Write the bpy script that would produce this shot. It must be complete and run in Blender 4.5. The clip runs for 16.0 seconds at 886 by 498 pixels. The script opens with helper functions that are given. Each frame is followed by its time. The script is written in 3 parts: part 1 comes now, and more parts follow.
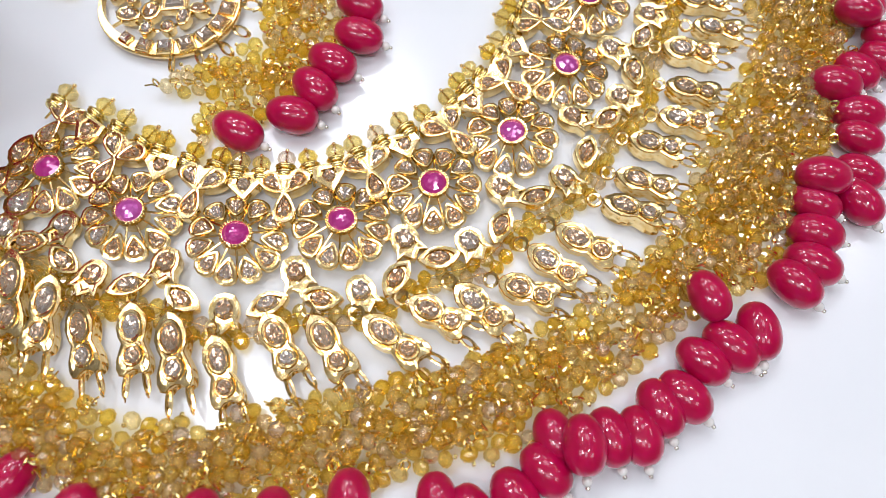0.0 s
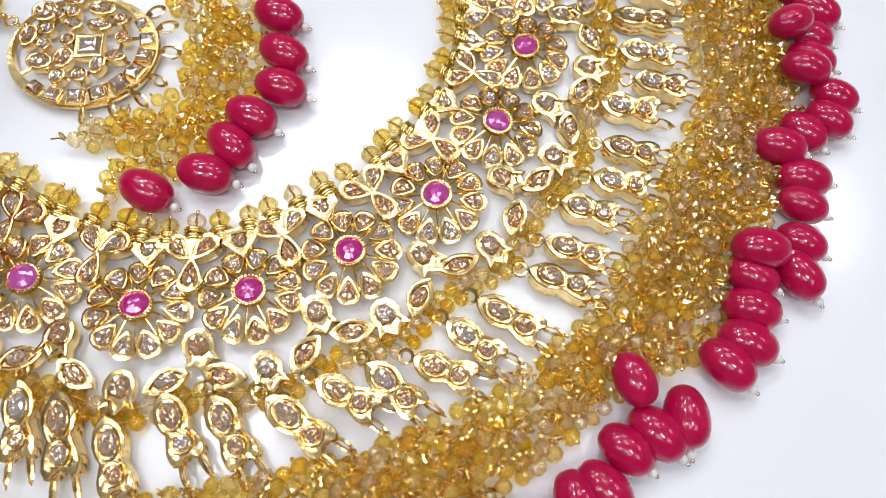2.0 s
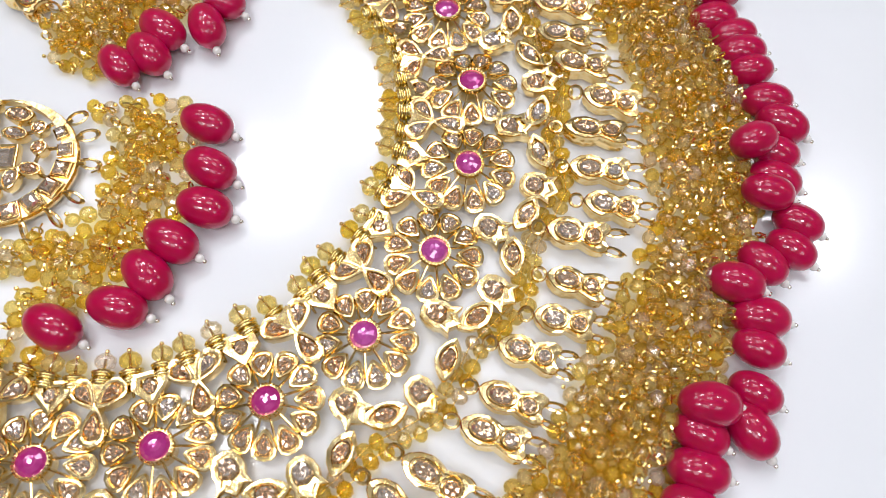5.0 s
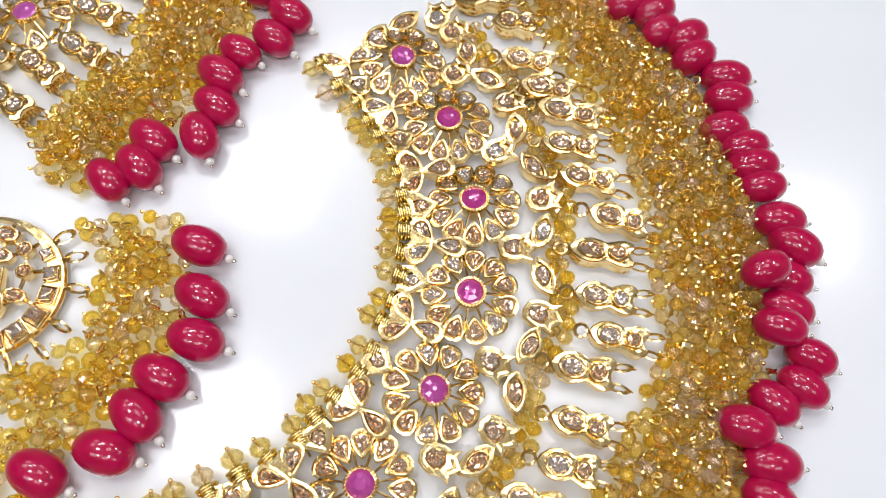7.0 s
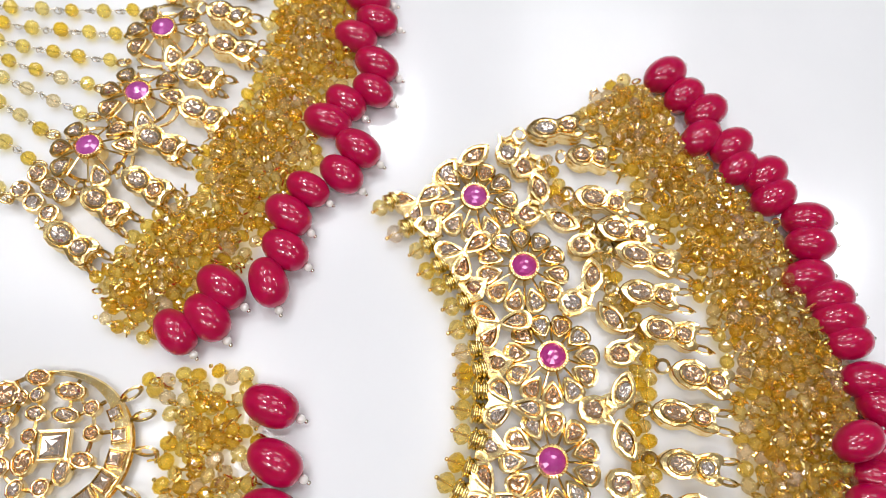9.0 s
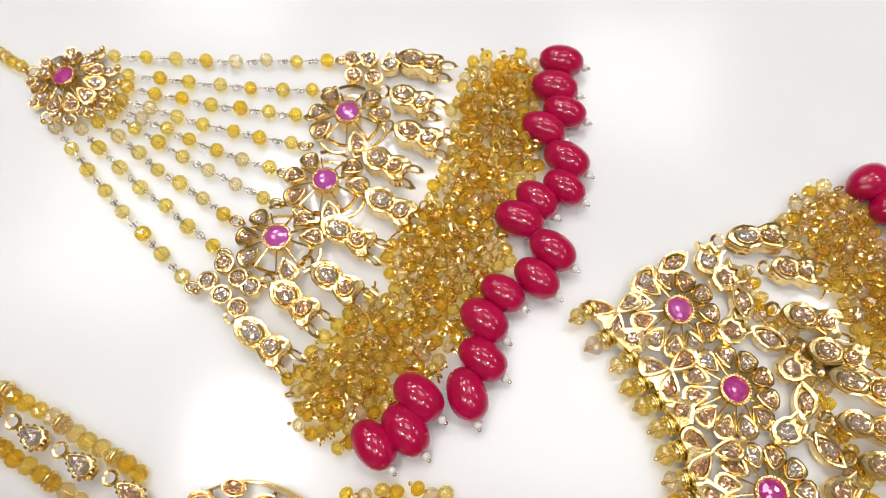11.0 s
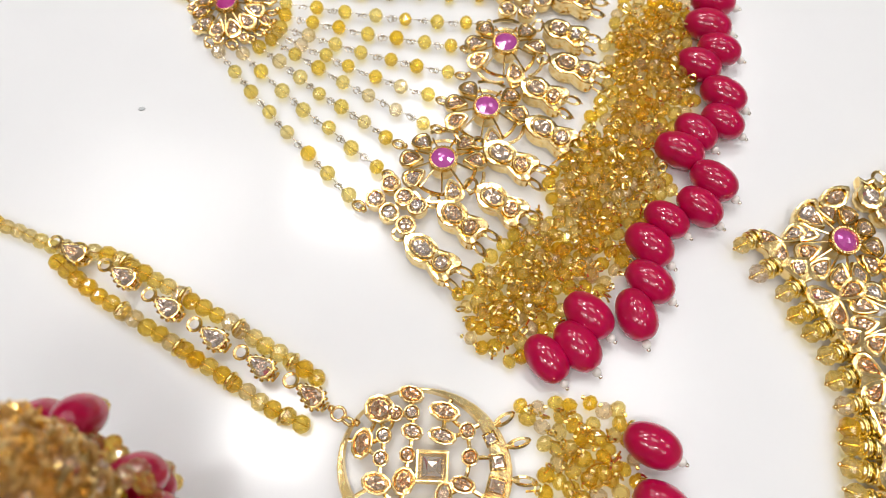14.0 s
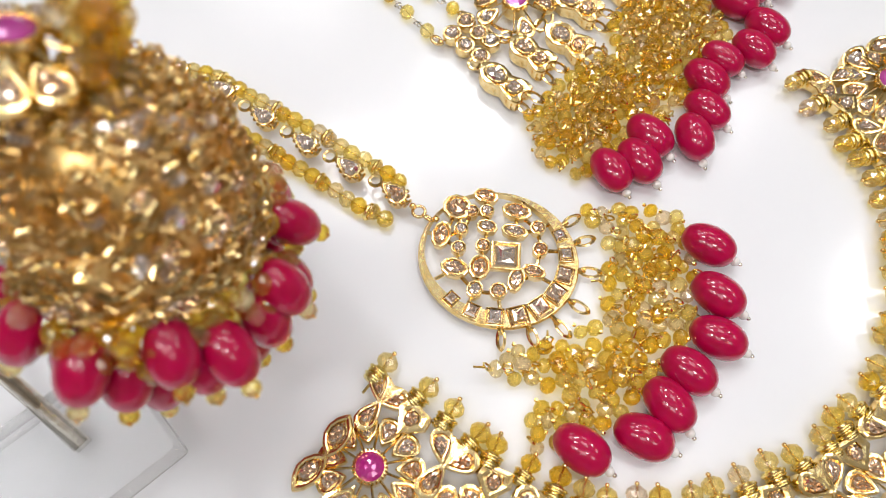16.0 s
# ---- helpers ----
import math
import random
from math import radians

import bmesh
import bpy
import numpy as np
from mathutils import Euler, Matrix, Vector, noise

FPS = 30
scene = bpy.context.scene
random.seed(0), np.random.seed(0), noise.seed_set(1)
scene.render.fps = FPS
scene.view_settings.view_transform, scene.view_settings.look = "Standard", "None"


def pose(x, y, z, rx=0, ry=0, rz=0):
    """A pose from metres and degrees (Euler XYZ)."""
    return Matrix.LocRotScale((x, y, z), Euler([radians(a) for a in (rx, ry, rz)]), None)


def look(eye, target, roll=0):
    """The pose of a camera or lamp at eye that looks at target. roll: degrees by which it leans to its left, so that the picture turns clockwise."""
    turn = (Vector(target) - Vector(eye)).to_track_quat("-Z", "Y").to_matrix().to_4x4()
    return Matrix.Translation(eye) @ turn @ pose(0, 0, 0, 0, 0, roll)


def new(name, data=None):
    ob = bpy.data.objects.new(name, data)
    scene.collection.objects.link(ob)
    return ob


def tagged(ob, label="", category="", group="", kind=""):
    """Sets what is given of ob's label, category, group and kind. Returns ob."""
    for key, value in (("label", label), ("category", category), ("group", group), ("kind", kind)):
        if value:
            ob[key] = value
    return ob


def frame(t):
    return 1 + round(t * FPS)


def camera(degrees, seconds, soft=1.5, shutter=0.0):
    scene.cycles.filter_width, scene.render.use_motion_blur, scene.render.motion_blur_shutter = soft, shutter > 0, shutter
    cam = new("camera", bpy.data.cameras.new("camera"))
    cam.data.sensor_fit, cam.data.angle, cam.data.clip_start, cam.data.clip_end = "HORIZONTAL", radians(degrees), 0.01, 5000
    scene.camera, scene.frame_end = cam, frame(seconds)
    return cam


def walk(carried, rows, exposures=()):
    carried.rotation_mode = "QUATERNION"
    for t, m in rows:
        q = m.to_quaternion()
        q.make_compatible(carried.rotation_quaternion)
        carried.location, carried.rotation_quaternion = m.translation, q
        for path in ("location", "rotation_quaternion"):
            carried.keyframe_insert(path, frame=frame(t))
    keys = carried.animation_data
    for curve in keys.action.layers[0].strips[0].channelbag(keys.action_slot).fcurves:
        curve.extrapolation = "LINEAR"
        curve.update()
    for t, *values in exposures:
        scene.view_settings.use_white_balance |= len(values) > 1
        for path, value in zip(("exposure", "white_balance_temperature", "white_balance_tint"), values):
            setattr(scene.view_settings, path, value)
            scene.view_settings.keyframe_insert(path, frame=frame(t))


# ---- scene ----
cam = camera(63.0, 16.0, 0.85)
PATH = [
    (0, (0.00902, -0.07876, 0.15253), (-0.00056, 0.03953, -0.12300), 2.25),
    (0.5, (0.01248, -0.07341, 0.15237), (0.00457, 0.04440, -0.12342), 3.20),
    (1, (0.01721, -0.06755, 0.15126), (0.00971, 0.04966, -0.12480), 3.41),
    (1.5, (0.02053, -0.06303, 0.15106), (0.01282, 0.05509, -0.12460), 3.56),
    (2, (0.02385, -0.05904, 0.15051), (0.01624, 0.05981, -0.12484), 3.78),
    (2.5, (0.02803, -0.05385, 0.14997), (0.02067, 0.06503, -0.12537), 3.90),
    (3, (0.03163, -0.04834, 0.14985), (0.02448, 0.06950, -0.12595), 4.14),
    (3.5, (0.03326, -0.04372, 0.15015), (0.02667, 0.07399, -0.12572), 4.50),
    (4, (0.03409, -0.03710, 0.15146), (0.02799, 0.08126, -0.12413), 5.00),
    (4.2, (0.03476, -0.03491, 0.15141), (0.02734, 0.08346, -0.12415), 4.46),
    (6.3, (0.03427, -0.00335, 0.15715), (0.02589, 0.10820, -0.12121), 4.19),
    (6.5, (0.03220, -0.00097, 0.15750), (0.02543, 0.11085, -0.12080), 5.14),
    (7, (0.02976, 0.00796, 0.15965), (0.02268, 0.11985, -0.11861), 4.94),
    (7.5, (0.02791, 0.01661, 0.16198), (0.01889, 0.12700, -0.11682), 4.24),
    (8, (0.02478, 0.02277, 0.16239), (0.01631, 0.13661, -0.11504), 4.73),
    (8.2, (0.02257, 0.02707, 0.16359), (0.01424, 0.14036, -0.11407), 4.70),
    (10.3, (-0.02128, 0.05109, 0.16886), (-0.03327, 0.16292, -0.10926), 4.76),
    (10.5, (-0.02478, 0.05274, 0.16792), (-0.04011, 0.16577, -0.10955), 3.45),
    (11, (-0.03943, 0.05613, 0.16805), (-0.05697, 0.17147, -0.10834), 3.63),
    (11.5, (-0.05282, 0.05883, 0.16714), (-0.07067, 0.17437, -0.10914), 4.42),
    (12, (-0.06229, 0.06030, 0.16859), (-0.08280, 0.17566, -0.10759), 3.58),
    (12.5, (-0.06639, 0.05708, 0.16822), (-0.08835, 0.17263, -0.10776), 3.05),
    (13, (-0.06960, 0.05107, 0.16737), (-0.09282, 0.16732, -0.10822), 2.68),
    (13.5, (-0.06942, 0.04146, 0.16403), (-0.09368, 0.15719, -0.11169), 2.32),
    (14, (-0.06954, 0.03053, 0.16219), (-0.09465, 0.14411, -0.11434), 1.92),
    (14.5, (-0.06917, 0.01833, 0.15979), (-0.09473, 0.13167, -0.11680), 1.42),
    (15, (-0.06759, 0.01060, 0.15917), (-0.09304, 0.12133, -0.11848), 1.14),
    (15.5, (-0.06791, -0.00373, 0.15664), (-0.09388, 0.10820, -0.12049), 1.80),
    (16, (-0.07206, -0.01859, 0.15751), (-0.10111, 0.09443, -0.11886), 2.00),
]
EXPOSURES = [(0, 0.07, 5750, 11), (4, 0.03, 5850, 11), (8, 0.03, 5950, 11), (11, 0.0, 6350, 10), (14, 0.02, 6350, 10), (16, 0.05, 6200, 11)]
LAMP_WATTS, PANEL_WATTS = 4.6, 2.3
walk(cam, [(t, look(eye, target, roll)) for t, eye, target, roll in PATH], EXPOSURES)
cam.data.dof.use_dof, cam.data.dof.focus_distance, cam.data.dof.aperture_fstop = True, 0.165, 15.0

# ---- light: a white showroom with ceiling lamps ----
world = bpy.data.worlds.new("room_air")
scene.world = world
world.use_nodes = True
world.node_tree.nodes["Background"].inputs[0].default_value = (0.95, 0.97, 1.0, 1)
world.node_tree.nodes["Background"].inputs[1].default_value = 0.12


def area_lamp(x, y, z, size, watts, shape="DISK", colour=(1.0, 0.97, 0.93)):
    data = bpy.data.lights.new("ceiling_lamp_light", "AREA")
    data.shape, data.size, data.energy, data.color = shape, size, watts, colour
    ob = new("ceiling_lamp_light", data)
    ob.matrix_world = pose(x, y, z)
    return ob


# First four are placed from counter glare; the last two are added, unseen.
LAMPS = [(-0.57, 0.23), (-0.60, 0.98), (-0.36, 1.30), (1.05, 1.05), (0.40, -0.55), (-0.60, -0.75)]
# Unseen panels, added so that upward gold faces mirror something bright.
ADDED_PANELS = [(0.25, 0.55), (-1.15, 0.75), (0.35, 1.65), (-1.15, 1.75), (0.0, -0.9), (-1.0, -0.9), (1.1, -0.9), (1.7, 0.6)]
CEILING = 1.85


# ---- materials ----
def material(name):
    m = bpy.data.materials.new(name)
    m.use_nodes = True
    return m, m.node_tree, m.node_tree.nodes["Principled BSDF"]


def put(node, **values):
    for key, value in values.items():
        node.inputs[key.replace("_", " ")].default_value = value


def bumped(tree, shader, scale, strength, distance=0.0002, detail=3.0):
    co = tree.nodes.new("ShaderNodeTexCoord")
    tex = tree.nodes.new("ShaderNodeTexNoise")
    put(tex, Scale=scale, Detail=detail)
    bump = tree.nodes.new("ShaderNodeBump")
    put(bump, Strength=strength, Distance=distance)
    tree.links.new(co.outputs["Object"], tex.inputs["Vector"])
    tree.links.new(tex.outputs[0], bump.inputs["Height"])
    tree.links.new(bump.outputs[0], shader.inputs["Normal"])
    return tex


def ramp(tree, source, stops):
    node = tree.nodes.new("ShaderNodeValToRGB")
    while len(node.color_ramp.elements) < len(stops):
        node.color_ramp.elements.new(0.5)
    for e, (at, colour) in zip(node.color_ramp.elements, stops):
        e.position, e.color = at, (*colour, 1)
    tree.links.new(source, node.inputs[0])
    return node


def gold_material(name, light, dark, rough):
    m, tree, s = material(name)
    put(s, Metallic=1.0, Roughness=rough)
    tex = bumped(tree, s, 520.0, 0.24, 0.0003)
    r = ramp(tree, tex.outputs[0], [(0.35, dark), (0.6, light)])
    tree.links.new(r.outputs[0], s.inputs["Base Color"])
    return m


def crystal_material(name, tints, island, transmission, rough=0.03, ior=1.55, clear=0.0, metal=0.0):
    """Cut glass. clear: the share of light that goes straight through, tinted; metal: the mirror foil behind a set stone."""
    m, tree, s = material(name)
    put(s, Transmission_Weight=transmission, Roughness=rough, IOR=ior, Coat_Weight=1.0, Coat_Roughness=0.02, Coat_IOR=1.9, Metallic=metal)
    if island:
        pick = tree.nodes.new("ShaderNodeNewGeometry").outputs["Random Per Island"]
    else:
        pick = tree.nodes.new("ShaderNodeObjectInfo").outputs["Random"]
    r = ramp(tree, pick, tints)
    tree.links.new(r.outputs[0], s.inputs["Base Color"])
    if clear:
        glass = tree.nodes.new("ShaderNodeBsdfTransparent")
        mix = tree.nodes.new("ShaderNodeMixShader")
        mix.inputs[0].default_value = clear
        tree.links.new(r.outputs[0], glass.inputs[0])
        tree.links.new(s.outputs[0], mix.inputs[1])
        tree.links.new(glass.outputs[0], mix.inputs[2])
        tree.links.new(mix.outputs[0], tree.nodes["Material Output"].inputs[0])
    return m


GOLD = gold_material("polished_gold", (1.0, 0.81, 0.42), (0.94, 0.67, 0.25), 0.16)
OLD_GOLD = gold_material("antique_gold", (0.84, 0.58, 0.24), (0.60, 0.36, 0.11), 0.30)
WIRE = gold_material("gold_wire", (1.0, 0.85, 0.38), (0.95, 0.72, 0.24), 0.2)
SILVER = gold_material("steel_wire", (0.92, 0.88, 0.80), (0.74, 0.70, 0.62), 0.22)
YELLOW = [(0.0, (1.0, 0.79, 0.12)), (0.4, (1.0, 0.855, 0.28)), (0.75, (1.0, 0.90, 0.47)), (1.0, (0.98, 0.90, 0.76))]
PALE = [(0.0, (1.0, 0.79, 0.12)), (0.4, (1.0, 0.86, 0.34)), (0.75, (1.0, 0.89, 0.54)), (1.0, (0.97, 0.89, 0.82))]
CRYSTAL = crystal_material("yellow_crystal", YELLOW, False, 0.86, 0.02, clear=0.50)
CRYSTAL_MANY = crystal_material("yellow_crystal_pile", YELLOW, True, 0.86, 0.02, clear=0.50)
PALE_CRYSTAL = crystal_material("champagne_crystal", PALE, False, 0.86, 0.02, clear=0.48)
PALE_MANY = crystal_material("champagne_crystal_pile", PALE, True, 0.86, 0.02, clear=0.48)
STONE = crystal_material("champagne_stone", [(0.0, (0.94, 0.68, 0.45)), (0.6, (0.98, 0.80, 0.63)), (1.0, (0.99, 0.92, 0.87))], False, 0.5, 0.04, 1.65, 0.0, 0.62)
PINK = crystal_material("pink_stone", [(0.0, (0.58, 0.025, 0.28)), (1.0, (0.62, 0.11, 0.50))], False, 0.1, 0.12, 1.6, 0.0, 0.22)

RUBY, tree, s = material("ruby_red_bead")
put(s, Roughness=0.3, Specular_IOR_Level=0.15, Coat_Weight=1.0, Coat_Roughness=0.02, Coat_IOR=1.5, Subsurface_Weight=0.3, Subsurface_Scale=0.004)
s.inputs["Subsurface Radius"].default_value = (1.0, 0.15, 0.2)
tex = bumped(tree, s, 210.0, 0.22, 0.0006, 1.5)
tree.links.new(tree.nodes["Bump"].outputs[0], s.inputs["Coat Normal"])
r = ramp(tree, tex.outputs[0], [(0.3, (0.39, 0.001, 0.046)), (0.7, (0.52, 0.002, 0.074))])
tree.links.new(r.outputs[0], s.inputs["Base Color"])

PEARL, tree, s = material("pearl")
put(s, Roughness=0.25, Coat_Weight=0.6)
tex = bumped(tree, s, 900.0, 0.1)
tree.links.new(ramp(tree, tex.outputs[0], [(0.3, (0.80, 0.76, 0.70)), (0.7, (0.93, 0.91, 0.88))]).outputs[0], s.inputs["Base Color"])

TABLE, tree, s = material("white_gloss_laminate")
put(s, Roughness=0.16, IOR=1.45, Coat_Weight=0.1, Coat_Roughness=0.08)
tex = bumped(tree, s, 18.0, 0.02, 0.001, 6.0)
tree.links.new(ramp(tree, tex.outputs[0], [(0.3, (0.83, 0.84, 0.865)), (0.7, (0.87, 0.875, 0.895))]).outputs[0], s.inputs["Base Color"])

# Made-up wall brown, set by how dark the gold's reflections should be.
UNSEEN_WALL, tree, s = material("unseen_wall_brown")
put(s, Roughness=0.5)
tex = bumped(tree, s, 14.0, 0.2, 0.001)
tree.links.new(ramp(tree, tex.outputs[0], [(0.3, (0.38, 0.32, 0.25)), (0.7, (0.48, 0.42, 0.34))]).outputs[0], s.inputs["Base Color"])

PAINT, tree, s = material("white_ceiling_paint")
put(s, Roughness=0.7)
tex = bumped(tree, s, 40.0, 0.1, 0.001)
tree.links.new(ramp(tree, tex.outputs[0], [(0.3, (0.74, 0.73, 0.72)), (0.7, (0.80, 0.79, 0.78))]).outputs[0], s.inputs["Base Color"])

FLOORING, tree, s = material("grey_floor_tile")
put(s, Roughness=0.35)
tex = bumped(tree, s, 12.0, 0.1, 0.001)
tree.links.new(ramp(tree, tex.outputs[0], [(0.3, (0.40, 0.39, 0.38)), (0.7, (0.50, 0.49, 0.47))]).outputs[0], s.inputs["Base Color"])

ACRYLIC, tree, s = material("clear_acrylic")
put(s, Transmission_Weight=1.0, Roughness=0.04, IOR=1.49)
s.inputs["Base Color"].default_value = (0.97, 0.98, 0.98, 1)
bumped(tree, s, 120.0, 0.05, 0.0005)
clear = tree.nodes.new("ShaderNodeBsdfTransparent")
mix = tree.nodes.new("ShaderNodeMixShader")
mix.inputs[0].default_value = 0.4
tree.links.new(s.outputs[0], mix.inputs[1])
tree.links.new(clear.outputs[0], mix.inputs[2])
tree.links.new(mix.outputs[0], tree.nodes["Material Output"].inputs[0])

LINT, tree, s = material("grey_lint")
put(s, Roughness=0.9)
bumped(tree, s, 2000.0, 0.3)
s.inputs["Base Color"].default_value = (0.55, 0.56, 0.58, 1)

LAMP_GLASS, tree, s = material("lamp_diffuser")
s.inputs["Base Color"].default_value = (0.9, 0.9, 0.88, 1)
s.inputs["Emission Color"].default_value = (1.0, 0.97, 0.93, 1)
s.inputs["Emission Strength"].default_value = 1.5

# ---- shapes, in millimetres ----
TAU = 2 * math.pi


class Shape:
    """Vertices and faces gathered piece by piece."""

    def __init__(self):
        self.v, self.f = [], []

    def add(self, verts, faces, m=None):
        n = len(self.v)
        self.v += [tuple(m @ Vector(p)) for p in verts] if m else [tuple(p) for p in verts]
        self.f += [tuple(i + n for i in f) for f in faces]
        return self

    def mesh(self, name, mat, smooth=False):
        me = bpy.data.meshes.new(name)
        me.from_pydata([(x * 0.001, y * 0.001, z * 0.001) for x, y, z in self.v], [], self.f)
        bm = bmesh.new()
        bm.from_mesh(me)
        bmesh.ops.recalc_face_normals(bm, faces=bm.faces[:])
        bm.to_mesh(me)
        bm.free()
        if smooth:
            me.polygons.foreach_set("use_smooth", [True] * len(me.polygons))
        me.materials.append(mat)
        me.update()
        return me


def rings(loops, cap_low=True, cap_high=True):
    """Skin of closed loops of equal length."""
    n = len(loops[0])
    verts = [p for loop in loops for p in loop]
    faces = [(k * n + i, k * n + (i + 1) % n, (k + 1) * n + (i + 1) % n, (k + 1) * n + i) for k in range(len(loops) - 1) for i in range(n)]
    if cap_low:
        faces.append(tuple(range(n))[::-1])
    if cap_high:
        faces.append(tuple((len(loops) - 1) * n + i for i in range(n)))
    return verts, faces


def grown(outline, k, z):
    cx = sum(p[0] for p in outline) / len(outline)
    cy = sum(p[1] for p in outline) / len(outline)
    return [(cx + (x - cx) * k, cy + (y - cy) * k, z) for x, y in outline]


def bezel(outline, z0, z1, k=0.74):
    """A gold setting: outer wall, softly rounded rim and a sunk seat."""
    return rings([grown(outline, 0.93, z0), grown(outline, 1.0, z0 + 0.5 * (z1 - z0)), grown(outline, 0.99, z1 - 0.4), grown(outline, 0.955, z1 - 0.04), grown(outline, 0.5 * (0.97 + k), z1), grown(outline, k + 0.03, z1 - 0.06), grown(outline, k * 0.96, z1 - 0.9)])


def cut_stone(outline, z0, h):
    """A foiled stone: crown facets round a table that shows the folded facets of its back."""
    n = len(outline)
    fold = [(x, y, z0 + (0.95 if i % 2 else 0.25) * h) for i, (x, y, _) in enumerate(grown(outline, 0.36, 0))]
    v, f = rings([grown(outline, 0.90, z0 - 0.5), grown(outline, 0.98, z0), grown(outline, 0.70, z0 + 0.85 * h)], True, False)
    k = len(v)
    cx, cy = sum(p[0] for p in outline) / n, sum(p[1] for p in outline) / n
    v += fold + [(cx, cy, z0 + 0.62 * h)]
    for i in range(n):
        j = (i + 1) % n
        f += [(k - n + i, k - n + j, k + j), (k - n + i, k + j, k + i), (k + i, k + j, k + n)]
    return v, f


def oval(a, b, n=12, at=(0, 0)):
    return [(at[0] + a * math.cos(TAU * i / n), at[1] + b * math.sin(TAU * i / n)) for i in range(n)]


def drop_outline(length, width, n=14):
    """Teardrop with its point at the origin and its round end along +y."""
    out = []
    for i in range(n):
        a = TAU * i / n
        y = 0.5 * (1 - math.cos(a))
        out.append((-0.5 * width * math.sin(a) * (0.35 + 0.75 * y) * 1.05, y * length))
    return out[::-1]


def leaf_outline(length, width):
    """A pointed lotus leaf: round at the origin, three points at the far end."""
    half = [(0.0, 0.0), (0.30, 0.06), (0.46, 0.25), (0.50, 0.45), (0.44, 0.62), (0.56, 0.86), (0.30, 0.80), (0.0, 1.0)]
    return [(x * width, y * length) for x, y in half] + [(-x * width, y * length) for x, y in half[-2:0:-1]]


def eye_outline(length, width, n=14):
    """A pointed eye along x, with one curled end."""
    out = []
    for i in range(n):
        a = TAU * i / n
        x = math.cos(a)
        y = math.sin(a) * (1 - 0.55 * abs(x) ** 3)
        out.append((0.5 * length * x, 0.5 * width * y + (0.16 * width * max(0, x) ** 2)))
    return out


def torus(R, r, n=14, m=6, at=(0, 0, 0), turn=None):
    loops = []
    for i in range(n):
        a = TAU * i / n
        loops.append([((R + r * math.cos(TAU * j / m)) * math.cos(a), (R + r * math.cos(TAU * j / m)) * math.sin(a), r * math.sin(TAU * j / m)) for j in range(m)])
    v, f = rings(loops + [loops[0]], False, False)
    mat = Matrix.Translation(at) @ (turn or Matrix())
    return [tuple(mat @ Vector(p)) for p in v], f


def ball(r, at=(0, 0, 0), n=6, m=4, sx=1.0):
    loops = [[(at[0] + sx * r * math.cos(math.pi * k / m) * -1, at[1] + r * math.sin(math.pi * k / m) * math.cos(TAU * i / n), at[2] + r * math.sin(math.pi * k / m) * math.sin(TAU * i / n)) for i in range(n)] for k in range(1, m)]
    return rings(loops)


def tube(points, r, n=6):
    pts = [Vector(p) for p in points]
    loops = []
    for i, p in enumerate(pts):
        d = (pts[min(i + 1, len(pts) - 1)] - pts[max(i - 1, 0)]).normalized()
        side = d.cross(Vector((0, 0, 1)))
        side = side.normalized() if side.length > 1e-4 else Vector((1, 0, 0))
        up = side.cross(d)
        loops.append([tuple(p + r * (math.cos(TAU * j / n) * side + math.sin(TAU * j / n) * up)) for j in range(n)])
    return rings(loops)


def bead_shape(r, squash=0.86, n=8):
    """A faceted rondelle threaded along x: two rows of three-cornered facets and a belt."""
    loops = []
    for k, (x, q) in enumerate([(-0.90, 0.36), (-0.52, 0.84), (0.0, 1.0), (0.52, 0.84), (0.90, 0.36)]):
        loops.append([(x * r * squash, q * r * math.cos(TAU * (i + 0.5 * (k % 2)) / n), q * r * math.sin(TAU * (i + 0.5 * (k % 2)) / n)) for i in range(n)])
    verts, quads = rings(loops)
    faces = []
    for f in quads:
        if len(f) != 4:
            faces.append(f)
        elif (f[0] // n) % 2:
            faces += [(f[0], f[1], f[2]), (f[0], f[2], f[3])]
        else:
            faces += [(f[0], f[1], f[3]), (f[1], f[2], f[3])]
    return verts, faces


def part(name, mesh, parent, m=None, label=""):
    ob = new(name, mesh)
    ob.parent = parent
    ob.matrix_basis = m or Matrix()
    if label:
        ob["label"] = label
    return ob


def thing(name, label, category, at=(0, 0, 0), kind="", group=""):
    ob = new(name)
    ob.empty_display_size = 0.01
    ob.matrix_basis = Matrix.Translation(Vector(at) * 0.001)
    return tagged(ob, label, category, group, kind)


def at_mm(x, y, z=0.0, rz=0.0, rx=0.0, ry=0.0, s=1.0):
    return pose(x * 0.001, y * 0.001, z * 0.001, rx, ry, rz) @ Matrix.Scale(s, 4)


def heading(a, b):
    return math.degrees(math.atan2(b[1] - a[1], b[0] - a[0]))


# ---- shared pieces ----
rng = random.Random(7)
BEAD = Shape().add(*bead_shape(2.0)).mesh("crystal_bead", CRYSTAL)
SMALL_BEAD = Shape().add(*bead_shape(2.0, 0.95, 8)).mesh("small_crystal_bead", CRYSTAL)
ROUND_BEAD = Shape().add(*bead_shape(2.2, 0.98, 8)).mesh("round_crystal_bead", CRYSTAL)
PALE_BEAD = Shape().add(*bead_shape(2.0)).mesh("champagne_bead", PALE_CRYSTAL)
PINHEAD = Shape().add(*ball(0.55, n=8, m=5)).mesh("pin_head", GOLD, True)
PEARL_MESH = Shape().add(*ball(1.15, n=10, m=7)).mesh("pearl", PEARL, True)
SILVER_PIN = Shape().add(*ball(0.55, n=8, m=5)).mesh("silver_pin_head", SILVER, True)


